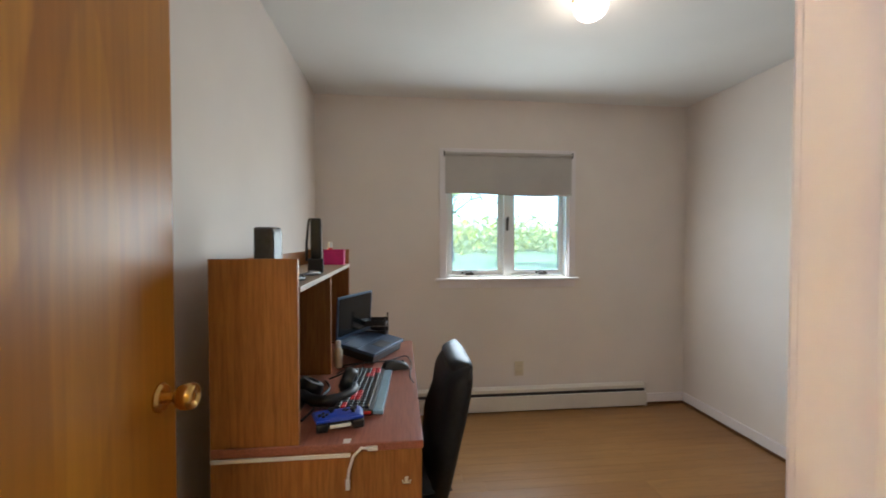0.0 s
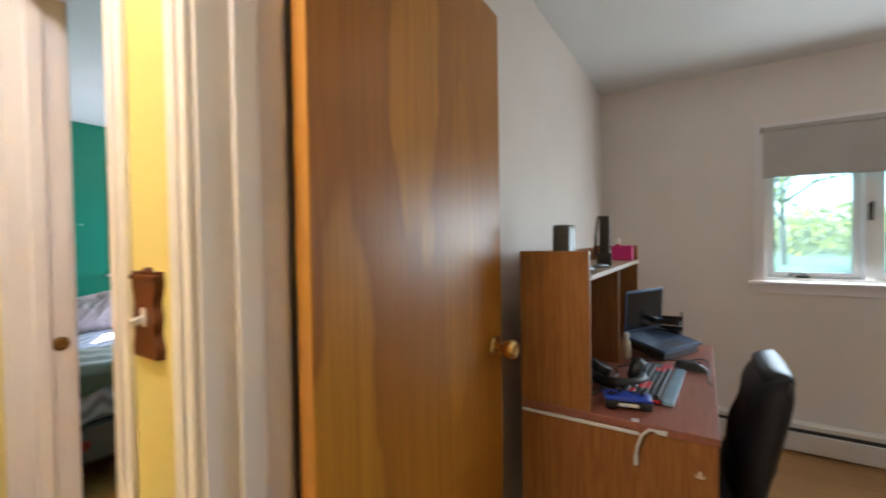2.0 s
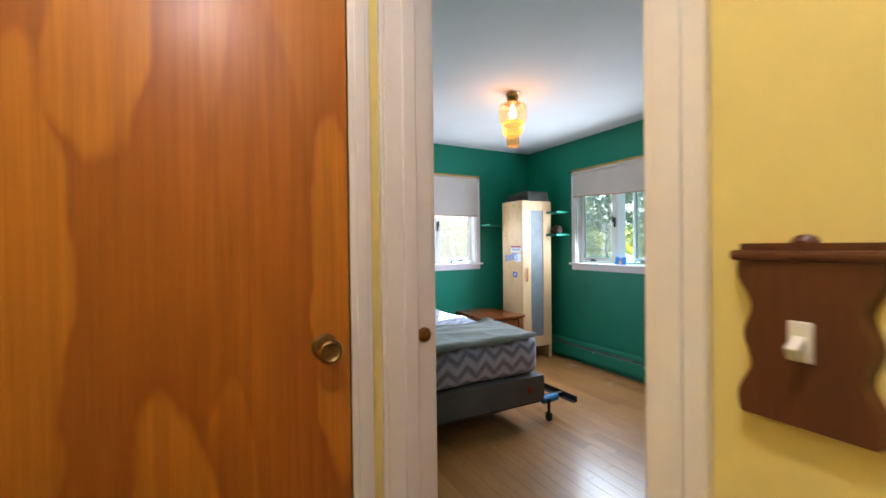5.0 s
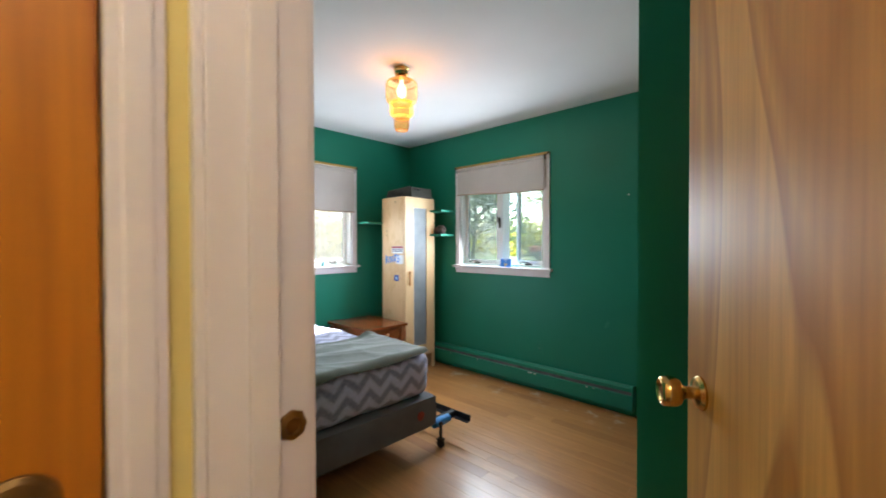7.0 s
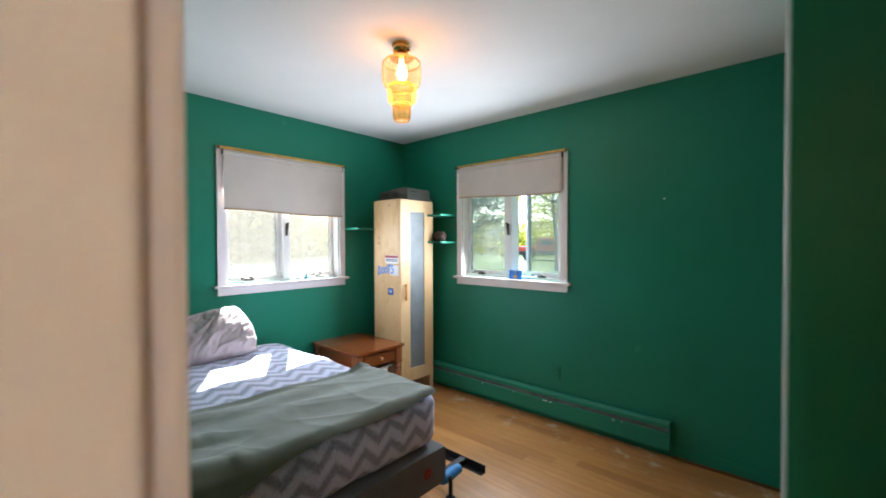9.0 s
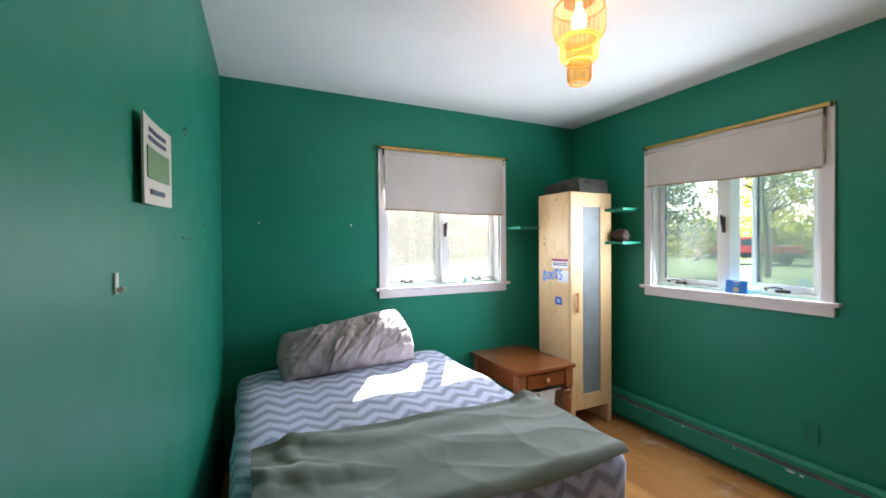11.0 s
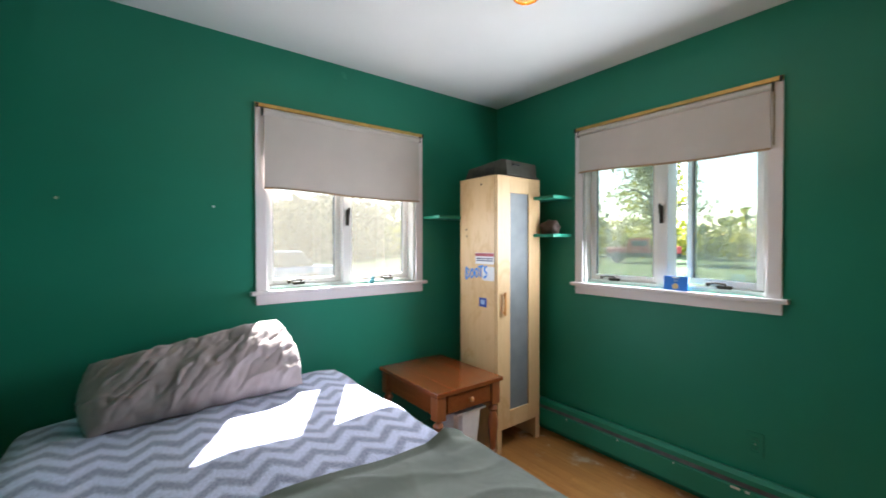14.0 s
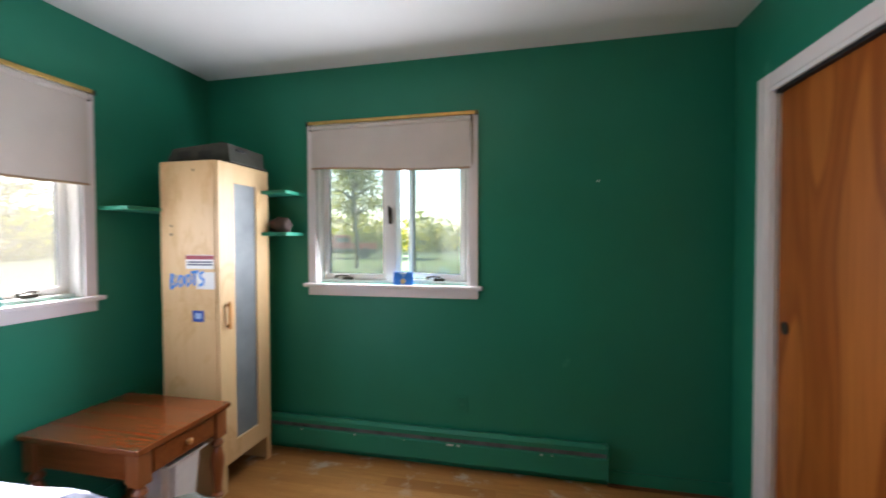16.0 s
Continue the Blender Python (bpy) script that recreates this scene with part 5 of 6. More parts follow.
def laptop(x, y, z):
    l = thing("laptop", pose(x, y, z, 0, 0, -26) @ pose(0, 0, 0.026, 0, 10) @ Matrix.Scale(0.84, 4), "open dark grey laptop resting on a closed one", "laptop")
    part("riser", boxed(-0.12, 0.118, -0.175, 0.165, -0.040, -0.0005, 0.004), BLACK, l)
    part("base", boxed(-0.125, 0.125, -0.185, 0.185, 0.0, 0.020, 0.005, 2), LAPTOP, l)
    keys = bmesh.new()
    for i in range(5):
        for j in range(15):
            box(keys, -0.095 + i * 0.021, -0.078 + i * 0.021, -0.168 + j * 0.0224, -0.149 + j * 0.0224, 0.0195, 0.0225)
    part("keyboard", keys, LAPTOP, l)
    part("touchpad", boxed(0.035, 0.105, -0.06, 0.05, 0.0195, 0.0212, 0.0005, 1), GREY_PL, l)
    lid = bmesh.new()
    box(lid, -0.004, 0.004, -0.185, 0.185, 0.0, 0.250, 0.003)
    m = Matrix.Translation((-0.122, 0, 0.022)) @ pose(0, 0, 0, 0, -7, 0)
    bmesh.ops.transform(lid, matrix=m, verts=lid.verts)
    ld = part("lid", lid, LAPTOP, l)
    sc = boxed(0.0036, 0.0056, -0.172, 0.172, 0.022, 0.236)
    bmesh.ops.transform(sc, matrix=m, verts=sc.verts)
    part("screen", sc, SCREEN, ld, "dark glossy screen")
    return l


def keyboard(x, y, z):
    k = thing("keyboard", pose(x, y, z, 0, 0, -3), "black gaming keyboard with red keys and sky-tinted palm rest", "keyboard")
    part("case", boxed(-0.085, 0.045, -0.21, 0.21, 0.0, 0.020, 0.006, 2), BLACK, k)
    dark = bmesh.new()
    for i in range(6):
        for j in range(19):
            hot = (i in (2, 3) and j in (3, 4, 5, 6)) or (i in (3, 4) and j in (14, 15)) or (i in (4, 5) and j > 15) or (i == 1 and j in (0, 1))
            if hot:
                part("red_key", boxed(-0.078 + i * 0.019, -0.062 + i * 0.019, -0.198 + j * 0.0210, -0.181 + j * 0.0210, 0.018, 0.028, 0.002, 1), REDKEY, k, "red key")
                continue
            box(dark, -0.078 + i * 0.019, -0.062 + i * 0.019, -0.198 + j * 0.0210, -0.181 + j * 0.0210, 0.018, 0.028, 0.002, 1)
    part("keys", dark, BLACK, k, "dark grey keys")
    part("front_light", boxed(-0.045, 0.040, -0.2125, -0.2095, 0.006, 0.016, 0.001, 1), REDKEY, k, "red light strip")
    part("palm_rest", boxed(0.045, 0.078, -0.205, 0.205, 0.0, 0.016, 0.006, 3), PALM, k, "glossy palm rest coloured with the sky's reflection")
    return k


def headset(x, y, z):
    h = thing("headset", pose(x, y, z, 0, 0, 8), "black over-ear headset lying on the desk", "headset")
    turn = [math.pi * (1.02 + 1.02 * i / 20) for i in range(21)]
    pts = [(0.088 * math.cos(a), 0.030 + 0.100 * math.sin(a), 0.030 + 0.006 * math.sin(a)) for a in turn]
    band = bmesh.new()
    lathe_w = [0.014 + 0.007 * math.sin(math.pi * i / 20) for i in range(21)]
    tube(band, pts, lathe_w, 10)
    part("headband", band, BLACK, h, smooth=60)
    for s, lean in ((-1, 62), (1, 20)):
        bm = lathe(bmesh.new(), [(0.001, -0.022), (0.034, -0.022), (0.046, -0.010), (0.047, 0.006), (0.040, 0.022), (0.022, 0.024), (0.019, 0.008), (0.001, 0.008)], (0, 0, 0), 24, "x", closed=False)
        bmesh.ops.transform(bm, matrix=pose(s * 0.066, 0.052, 0.036 if s < 0 else 0.048, 0, s * lean, -s * 14), verts=bm.verts)
        part("ear_cup", bm, BLACK, h, "padded black ear cup", smooth=50)
    part("microphone", tube(bmesh.new(), [(0.085, 0.03, 0.03), (0.098, -0.02, 0.016), (0.080, -0.06, 0.010)], [0.003, 0.003, 0.006], 8), BLACK, h, smooth=60)
    return h


def gamepad(x, y, z):
    g = thing("game_controller", pose(x, y, z, 0, 0, 14) @ Matrix.Scale(1.02, 4), "blue game controller with black triggers lying on the desk", "game controller")

    def half(s, lift):
        def f(u, v):
            a, b = 2 * u - 1, 2 * v - 1
            k = max(0, 1 - abs(a) ** 5) ** 0.5 * max(0, 1 - abs(b) ** 5) ** 0.5
            grip = max(0.0, b) * abs(a) ** 1.5
            return Vector((a * (0.066 + 0.012 * (b + 1) / 2), b * 0.036 + 0.040 * grip, lift + s * (0.013 if s > 0 else 0.020) * k - 0.012 * grip))
        return f

    for name, s, mat in (("shell", 1, PADBLUE), ("underside", -1, BLACK)):
        bm = bmesh.new()
        sheet(bm, 28, 20, half(s, 0.030))
        bmesh.ops.recalc_face_normals(bm, faces=bm.faces)
        part(name, bm, mat, g, smooth=70)
    for sx in (-1, 1):
        part("trigger", boxed(sx * 0.034, sx * 0.068, -0.046, -0.026, 0.006, 0.030, 0.006, 3), BLACK, g, smooth=50)
        part("bumper", boxed(sx * 0.028, sx * 0.068, -0.038, -0.026, 0.030, 0.037, 0.003, 2), PADBLUE, g)
    part("battery_panel", boxed(-0.030, 0.030, -0.040, -0.030, 0.012, 0.022, 0.003), WHITE_PL, g, "pale strip between the triggers")
    for px, py in ((-0.022, 0.006), (0.040, -0.010)):
        part("thumbstick", lathe(bmesh.new(), [(0.006, 0.040), (0.006, 0.050), (0.010, 0.051), (0.010, 0.055), (0.004, 0.054)], (px, py, 0), 16), BLACK, g, smooth=40)
    part("direction_pad", box(boxed(0.010, 0.030, 0.005, 0.011, 0.040, 0.046, 0.001), 0.017, 0.023, -0.002, 0.018, 0.040, 0.0458, 0.001), BLACK, g)
    for dx, dy in ((0, 0.010), (0, -0.010), (0.010, 0), (-0.010, 0)):
        part("button", lathe(bmesh.new(), [(0.0045, 0.040), (0.0045, 0.046), (0.003, 0.047)], (-0.046 + dx, -0.010 + dy, 0), 12), BLACK, g, smooth=40)
    return g


def mouse(x, y, z):
    m = thing("computer_mouse", pose(x, y, z, 0, 0, 10), "black computer mouse on the desk", "computer mouse")
    bm = bmesh.new()

    def at(u, v):
        a, b = 2 * u - 1, 2 * v - 1
        k = max(0, 1 - abs(a) ** 3) ** 0.5 * max(0, 1 - abs(b) ** 4) ** 0.5
        return Vector((a * 0.058, b * (0.031 - 0.004 * math.cos(a * 3)), 0.036 * k * (1 - 0.25 * a)))

    sheet(bm, 22, 16, at)
    part("shell", bm, BLACK, m, smooth=70)
    part("scroll_wheel", lathe(bmesh.new(), [(0.008, -0.003), (0.010, 0), (0.008, 0.003)], (0.030, 0, 0.026), 14, "y"), GREY_PL, m, smooth=40)
    return m


def printer_box(x, y, z):
    b = thing("desk_organizer", pose(x, y, z, 0, 0, -5), "black mesh letter tray at the desk's end", "letter tray")
    for k in range(3):
        bm = boxed(-0.075, 0.085, -0.055, 0.055, 0.010 + k * 0.052, 0.014 + k * 0.052, 0.001, 1)
        box(bm, -0.075, 0.085, -0.058, -0.055, 0.010 + k * 0.052, 0.036 + k * 0.052)
        box(bm, -0.075, 0.085, 0.055, 0.058, 0.010 + k * 0.052, 0.036 + k * 0.052)
        box(bm, -0.078, -0.075, -0.055, 0.055, 0.010 + k * 0.052, 0.036 + k * 0.052)
        part("tray", bm, BLACK, b)
    for sx in (-0.074, 0.080):
        for sy in (-0.060, 0.060):
            part("post", tube(bmesh.new(), [(sx, sy, 0), (sx, sy, 0.165)], 0.004, 8), BLACK, b)
    return b


def cable(pts, r, mat, label, name="cable"):
    pts = [Vector(p) for p in pts]
    fine = []
    for i in range(len(pts) - 1):
        p0, p1, p2, p3 = pts[max(i - 1, 0)], pts[i], pts[i + 1], pts[min(i + 2, len(pts) - 1)]
        for k in range(6):
            t = k / 6
            fine.append(0.5 * ((2 * p1) + (p2 - p0) * t + (2 * p0 - 5 * p1 + 4 * p2 - p3) * t * t + (3 * p1 - p0 - 3 * p2 + p3) * t ** 3))
    fine.append(pts[-1])
    return tagged(part(name, tube(bmesh.new(), fine, r, 8), mat, smooth=60), label, "cable")


PINK = plain("pink_plastic", (0.62, 0.02, 0.22), 0.4, 0.0, 0.1)
SCREEN = plain("dark_screen", (0.006, 0.008, 0.010), 0.12, 0.0, 0.05, 5.0, 0.0)
# dark shell; its blue is the window's reflection put into the colour
LAPTOP = plain("reflection_blue_laptop_shell", (0.055, 0.090, 0.160), 0.32, 0.3, 0.1)
REDKEY = plain("red_plastic", (0.50, 0.015, 0.015), 0.45, 0.0, 0.1)
# pale blue paints the reflected sky onto the palm rest
PALM = plain("sky_reflection_blue", (0.26, 0.42, 0.54), 0.14, 0.1, 0.1)
PADBLUE = plain("deep_blue_plastic", (0.010, 0.045, 0.40), 0.38, 0.0, 0.1)
DT = 0.7855
speaker(-0.028, 1.600, 1.2222)
router(0.024, 2.02, 1.2222)
pink_box(0.012, 2.555, 1.2222)
bottle(-0.055, 2.50, 1.2222, 0.120, WHITE_PL, "little white bottle behind the pink box")
bottle(-0.015, 2.585, 1.2222, 0.118, REDKEY, "little red bottle with a white cap")
bottle(0.082, 2.20, DT, 0.120, ALMOND, "small cream bottle beside the laptop")
monitor(-0.075, 1.83, DT)
laptop(0.212, 2.395, DT + 0.026)
keyboard(0.232, 1.895, DT)
headset(0.105, 1.830, DT)
gamepad(0.170, 1.622, DT)
mouse(0.335, 2.160, DT)
printer_box(0.200, 2.575, DT)
cable([(0.02, 1.62, 1.232), (0.05, 1.70, 1.229), (0.03, 1.78, 1.234), (0.05, 1.86, 1.229), (0.02, 1.93, 1.232), (0.04, 1.99, 1.229)], 0.0045, BLACK, "black cables lying along the hutch shelf")
cable([(0.035, 1.57, 1.229), (0.055, 1.64, 1.238), (0.02, 1.74, 1.230), (0.045, 1.82, 1.236), (0.06, 1.90, 1.229)], 0.006, BLACK, "thick black cable on the hutch shelf")
cable([(0.09, 2.10, DT + 0.004), (0.17, 2.17, DT + 0.02), (0.30, 2.26, DT + 0.006), (0.38, 2.33, DT + 0.005), (0.405, 2.20, DT + 0.005), (0.395, 2.05, DT + 0.004), (0.412, 1.95, DT - 0.01), (0.418, 1.90, 0.70), (0.420, 1.88, 0.58)], 0.0028, BLACK, "thin black cable across the desk and over its edge")
cable([(0.07, 2.04, DT + 0.004), (0.14, 2.12, DT + 0.012), (0.10, 2.20, DT + 0.005), (0.18, 2.22, DT + 0.008), (0.20, 2.16, DT + 0.004), (0.28, 2.15, DT + 0.004), (0.285, 2.15, DT + 0.004)], 0.0035, BLACK, "tangled black cable behind the mouse")
cable([(0.05, 1.66, DT + 0.004), (0.07, 1.74, DT + 0.01), (0.05, 1.80, DT + 0.004), (0.09, 1.92, DT + 0.006), (0.06, 2.02, DT + 0.004)], 0.004, BLACK, "black headset cable on the desk")
usb = thing("charging_cable", pose(0.238, 1.51, 0.772), "short white charging cable hanging from the desk", "cable")
part("cord", tube(bmesh.new(), [(0.030, -0.004, 0.0), (0.010, -0.008, 0.004), (-0.012, -0.008, -0.018), (-0.024, -0.007, -0.055), (-0.028, -0.006, -0.085)], 0.0042, 8), WHITE_PL, usb, smooth=60)
part("plug", boxed(0.026, 0.054, -0.010, -0.001, -0.006, 0.006, 0.002), WHITE_PL, usb)
part("plug", boxed(-0.034, -0.022, -0.011, -0.003, -0.112, -0.083, 0.002), WHITE_PL, usb)
hk = thing("adhesive_hook", pose(0.372, 1.512, 0.672) @ Matrix.Scale(0.72, 4), "small clear adhesive hook on the desk's side", "hook")
part("plate", boxed(-0.007, 0.007, -0.003, 0.001, -0.012, 0.014, 0.001), ALMOND, hk)
part("prong", tube(bmesh.new(), [(-0.016, -0.005, 0.004), (-0.012, -0.012, -0.004), (0.012, -0.012, -0.004), (0.016, -0.005, 0.004)], 0.003, 8), ALMOND, hk, smooth=60)
scrap = tagged(part("paper_scrap", box(bmesh.new(), 0.196, 0.216, 1.513, 1.538, DT, DT + 0.001), STICK_W), "white scrap of paper on the desk's edge", "paper")


def outlet(m, mat, label):
    o = thing("wall_outlet", m, label, "outlet", "wall outlets")
    part("cover_plate", boxed(-0.035, 0.035, -0.006, 0.0, -0.057, 0.057, 0.003), mat, o)
    for z in (-0.021, 0.021):
        sk = part("socket", boxed(-0.016, 0.016, -0.008, -0.005, z - 0.014, z + 0.014, 0.004), mat, o)
        for dx in (-0.006, 0.006):
            part("slot", boxed(dx - 0.0012, dx + 0.0012, -0.0086, -0.0078, z - 0.002, z + 0.007), BLACK, sk)
    part("screw", lathe(bmesh.new(), [(0.003, 0), (0.003, -0.002), (0.001, -0.0025)], (0, -0.0058, 0), 8, "y"), STEEL, o)
    return o


outlet(pose(1.295, NORTH, 0.327), ALMOND, "almond plastic wall outlet above the heater")
outlet(pose(-2.503, NORTH, 0.380), GREEN, "wall outlet painted over in green")

# ornate switch plate in the hall
SWITCH = wood("carved_dark_wood", (0.13, 0.035, 0.012), (0.07, 0.018, 0.007), "z", 2.0, 0.35, 1.0, 0.2, 0.2)
sw = thing("light_switch", pose(-0.315, HALL_N, 1.232), "carved dark wooden switch plate with a white toggle", "light switch")
bm = bmesh.new()
rows = []
for i in range(25):
    v = -1 + i / 12
    w = 0.036 + 0.008 * abs(v) ** 2 + 0.003 * math.cos(v * 9)
    z = v * 0.064
    rows.append((w, z + (0.004 if abs(v) > 0.99 else 0)))
front = [bm.verts.new((s * (w - 0.004), -0.011, z)) for s in (-1, 1) for w, z in (rows if s < 0 else reversed(rows))]
back_v = [bm.verts.new((s * w, 0.0, z)) for s in (-1, 1) for w, z in (rows if s < 0 else reversed(rows))]
bm.faces.new(front)
bm.faces.new(list(reversed(back_v)))
bridge(bm, back_v, front)
bmesh.ops.recalc_face_normals(bm, faces=bm.faces)
lathe(bm, [(0.008, 0.0), (0.008, -0.008), (0.004, -0.012)], (0, 0, 0.066), 14, "y")
box(bm, -0.044, 0.044, -0.014, -0.002, 0.055, 0.063, 0.003)
part("switch_plate", bm, SWITCH, sw)
part("collar", boxed(-0.007, 0.007, -0.013, -0.0105, -0.014, 0.014, 0.001), WHITE_PL, sw)
tg = boxed(-0.004, 0.004, -0.027, -0.010, -0.005, 0.005, 0.0015)
bmesh.ops.rotate(tg, verts=tg.verts, cent=(0, -0.01, 0), matrix=Matrix.Rotation(radians(25), 3, "X"))
part("toggle", tg, WHITE_PL, sw, "white toggle")

# ---- bedroom, small things ----
OLIVE = plain("dusty_grey_metal", (0.040, 0.038, 0.027), 0.6, 0.1, 0.25, 25.0, 0.1)


def old_heater_unit(m):
    a = thing("fan_unit", m, "dusty grey-brown metal appliance with louvres on the wardrobe", "appliance")
    bm = bmesh.new()
    # a low cabinet with sloped ends
    prof = [(-0.02, 0.0), (-0.02, 0.018), (0.02, 0.095), (0.33, 0.125), (0.365, 0.115), (0.375, 0.0)]
    for y in (0.0, 0.30):
        rows_v = [bm.verts.new((x, y, z)) for x, z in prof]
        if y == 0.0:
            first_v = rows_v
    bm.faces.new(list(reversed(first_v)))
    bm.faces.new(rows_v)
    n = len(prof)
    for i in range(n):
        bm.faces.new((first_v[i], first_v[(i + 1) % n], rows_v[(i + 1) % n], rows_v[i]))
    bmesh.ops.recalc_face_normals(bm, faces=bm.faces)
    part("casing", bm, OLIVE, a)
    part("base_plate", boxed(-0.05, 0.385, -0.01, 0.31, -0.0, 0.012, 0.003), OLIVE, a)
    for k in (0, 1, 2, 3, 6, 7, 8, 9):
        x = 0.06 + k * 0.021
        part("louvre", boxed(x, x + 0.009, -0.004, 0.002, 0.030, 0.078, 0.001, 1), BLACK, a)
    for y in (0.06, 0.085, 0.11):
        part("dial", lathe(bmesh.new(), [(0.009, 0), (0.009, 0.010), (0.006, 0.012)], (0.372, y, 0.085), 12, "x"), BLACK, a, smooth=40)
    return a


old_heater_unit(pose(-4.06, 3.02, 1.786, 0, 0, 2) @ Matrix.Diagonal((1.0, 1.0, 0.86, 1.0)))

ROCK = plain("dark_brown_wood_carving", (0.035, 0.017, 0.010), 0.7, 0.0, 0.35, 18.0, 0.4)
bm = bmesh.new()
bmesh.ops.create_icosphere(bm, subdivisions=3, radius=1.0)
for v in bm.verts:
    n = 1 + 0.35 * noise.noise(v.co * 1.6) + 0.15 * noise.noise(v.co * 4)
    v.co = Vector((v.co.x * 0.075 * n, v.co.y * 0.045 * n, max(-0.035, v.co.z * 0.060 * n)))
rk = part("ornament", bm, ROCK, smooth=50)
rk.matrix_basis = pose(-3.62, 3.39, 1.445)
tagged(rk, "rough dark brown ornament on the corner shelf", "ornament")

CARD_B = plain("blue_card", (0.02, 0.15, 0.52), 0.4, 0.0, 0.08)
CARD_Y = plain("tan_disc", (0.60, 0.42, 0.18), 0.5, 0.0, 0.1)
cd2 = thing("blue_card_box", pose(-2.862, NORTH - 0.018, WIN_Z0 - 0.0015, -8, 0, 0), "small blue card box leaning on the window sill", "card box")
part("card", boxed(-0.062, 0.062, 0.0, 0.012, 0.0, 0.078, 0.002), CARD_B, cd2)
part("disc", lathe(bmesh.new(), [(0.016, 0), (0.016, -0.001), (0.012, -0.0012)], (0, 0.0, 0.022), 20, "y"), CARD_Y, cd2)
part("header_bar", boxed(-0.018, 0.018, -0.001, 0.0005, 0.066, 0.074), STICK_W, cd2)
for z in (0.056, 0.049):
    part("text_bar", boxed(-0.010, 0.010, -0.001, 0.0005, z - 0.002, z + 0.002), STICK_L, cd2)

TEAL = plain("teal_plastic", (0.05, 0.22, 0.25), 0.4, 0.0, 0.15)
fg = thing("sill_trinket", pose(WEST + 0.012, 2.355, WIN_Z0 - 0.0015), "small teal plastic trinket on the window sill", "trinket")
bm = bmesh.new()
bmesh.ops.create_icosphere(bm, subdivisions=2, radius=0.018, matrix=Matrix.Translation((0, 0, 0.017)))
part("trinket_body", bm, TEAL, fg, smooth=60)
part("trinket_top", lathe(bmesh.new(), [(0.010, 0.028), (0.013, 0.038), (0.006, 0.048)], (0.0, 0.006, 0), 14), TEAL, fg, smooth=50)

# plaque, hook and marks on the bare green wall
PLQ = paint("cream_plaque", (0.62, 0.58, 0.50), 0.5, 0.12, 40.0, 0.1)
PLQ_G = paint("faded_green_print", (0.16, 0.26, 0.12), 0.5, 0.3, 20.0, 0.1)
pq = thing("wall_plaque", pose(-2.50, south_y(-2.50) + 0.010, 1.585, 0, 0, -2.0), "small curled cream card with a faded green print", "plaque")


def card_at(y0):
    return lambda u, v: Vector((0.125 * (2 * u - 1), y0 + 0.005 * (2 * u - 1) ** 2, 0.090 * (2 * v - 1) - 0.010 * u))


part("board", thicken(sheet(bmesh.new(), 12, 4, card_at(0.0)), 0.004), PLQ, pq, smooth=60)


def card_patch(name, u0, u1, v0, v1, mat):
    f = card_at(0.0062)
    return part(name, thicken(sheet(bmesh.new(), 6, 2, lambda u, v: f(u0 + (u1 - u0) * u, v0 + (v1 - v0) * v)), 0.001), mat, pq)


card_patch("print", 0.10, 0.88, 0.30, 0.66, PLQ_G)
for u0, v0 in ((0.14, 0.38), (0.34, 0.46), (0.58, 0.36), (0.74, 0.50)):
    card_patch("motif", u0, u0 + 0.10, v0, v0 + 0.14, STICK_D)
for v0 in (0.74, 0.84):
    card_patch("text_bar", 0.2, 0.8, v0, v0 + 0.05, STICK_D)
card_patch("text_bar", 0.25, 0.75, 0.12, 0.18, STICK_D)
wh = thing("wall_hook", pose(-2.26, south_y(-2.26), 1.338), "small white plastic wall hook", "hook")
part("plate", boxed(-0.009, 0.009, 0.0, 0.004, -0.018, 0.018, 0.002), WHITE_PL, wh)
part("prong", tube(bmesh.new(), [(0, 0.003, -0.008), (0, 0.009, -0.014), (0, 0.012, -0.006)], 0.004, 8), WHITE_PL, wh, smooth=60)


def nail(x, y, z, axis, sign, mat, r=0.005, label="small nail stuck in the green wall"):
    n = lathe(bmesh.new(), [(r * 0.5, 0), (r * 0.5, sign * 0.006), (r, sign * 0.006), (r * 0.8, sign * 0.009)], (0, 0, 0), 10, axis)
    ob = part("nail", n, mat, smooth=40)
    ob.location = (x, y, z)
    return tagged(ob, label, "nail", "nails in the walls")


nail(WEST, 1.461, 1.537, "x", 1, WHITE_PL, 0.007, "white screw anchor stuck in the green wall")
nail(WEST, 0.876, 1.543, "x", 1, ALMOND, 0.006)
nail(-1.744, NORTH, 1.680, "y", -1, WHITE_PL, 0.006, "white screw anchor stuck in the green wall")
for x, z in ((-2.94, 1.775), (-2.945, 1.755), (-3.454, 1.663), (-2.888, 1.427), (-2.994, 1.426), (-3.42, 1.49)):
    nail(x, south_y(x), z, "y", 1, STEEL, 0.0055)

# bare patches where paint has chipped off the heater
CHIP = plain("chipped_bare_metal", (0.55, 0.55, 0.54), 0.5, 0.0, 0.1)
htr = [o for o in bpy.data.objects if o.name.startswith("baseboard_heater")][0]
for x, w in ((1.565, 0.040), (1.625, 0.018), (2.10, 0.012), (2.16, 0.006), (0.98, 0.010), (0.62, 0.008), (1.30, 0.006)):
    part("paint_chip", boxed(x, x + w, -0.0632, -0.0618, 0.140, 0.152, 0.0005, 1), CHIP, htr, "chipped paint")
# reddish printed label on the box spring
RED_MARK = plain("rust_print", (0.25, 0.04, 0.03), 0.9, 0.0, 0.3)
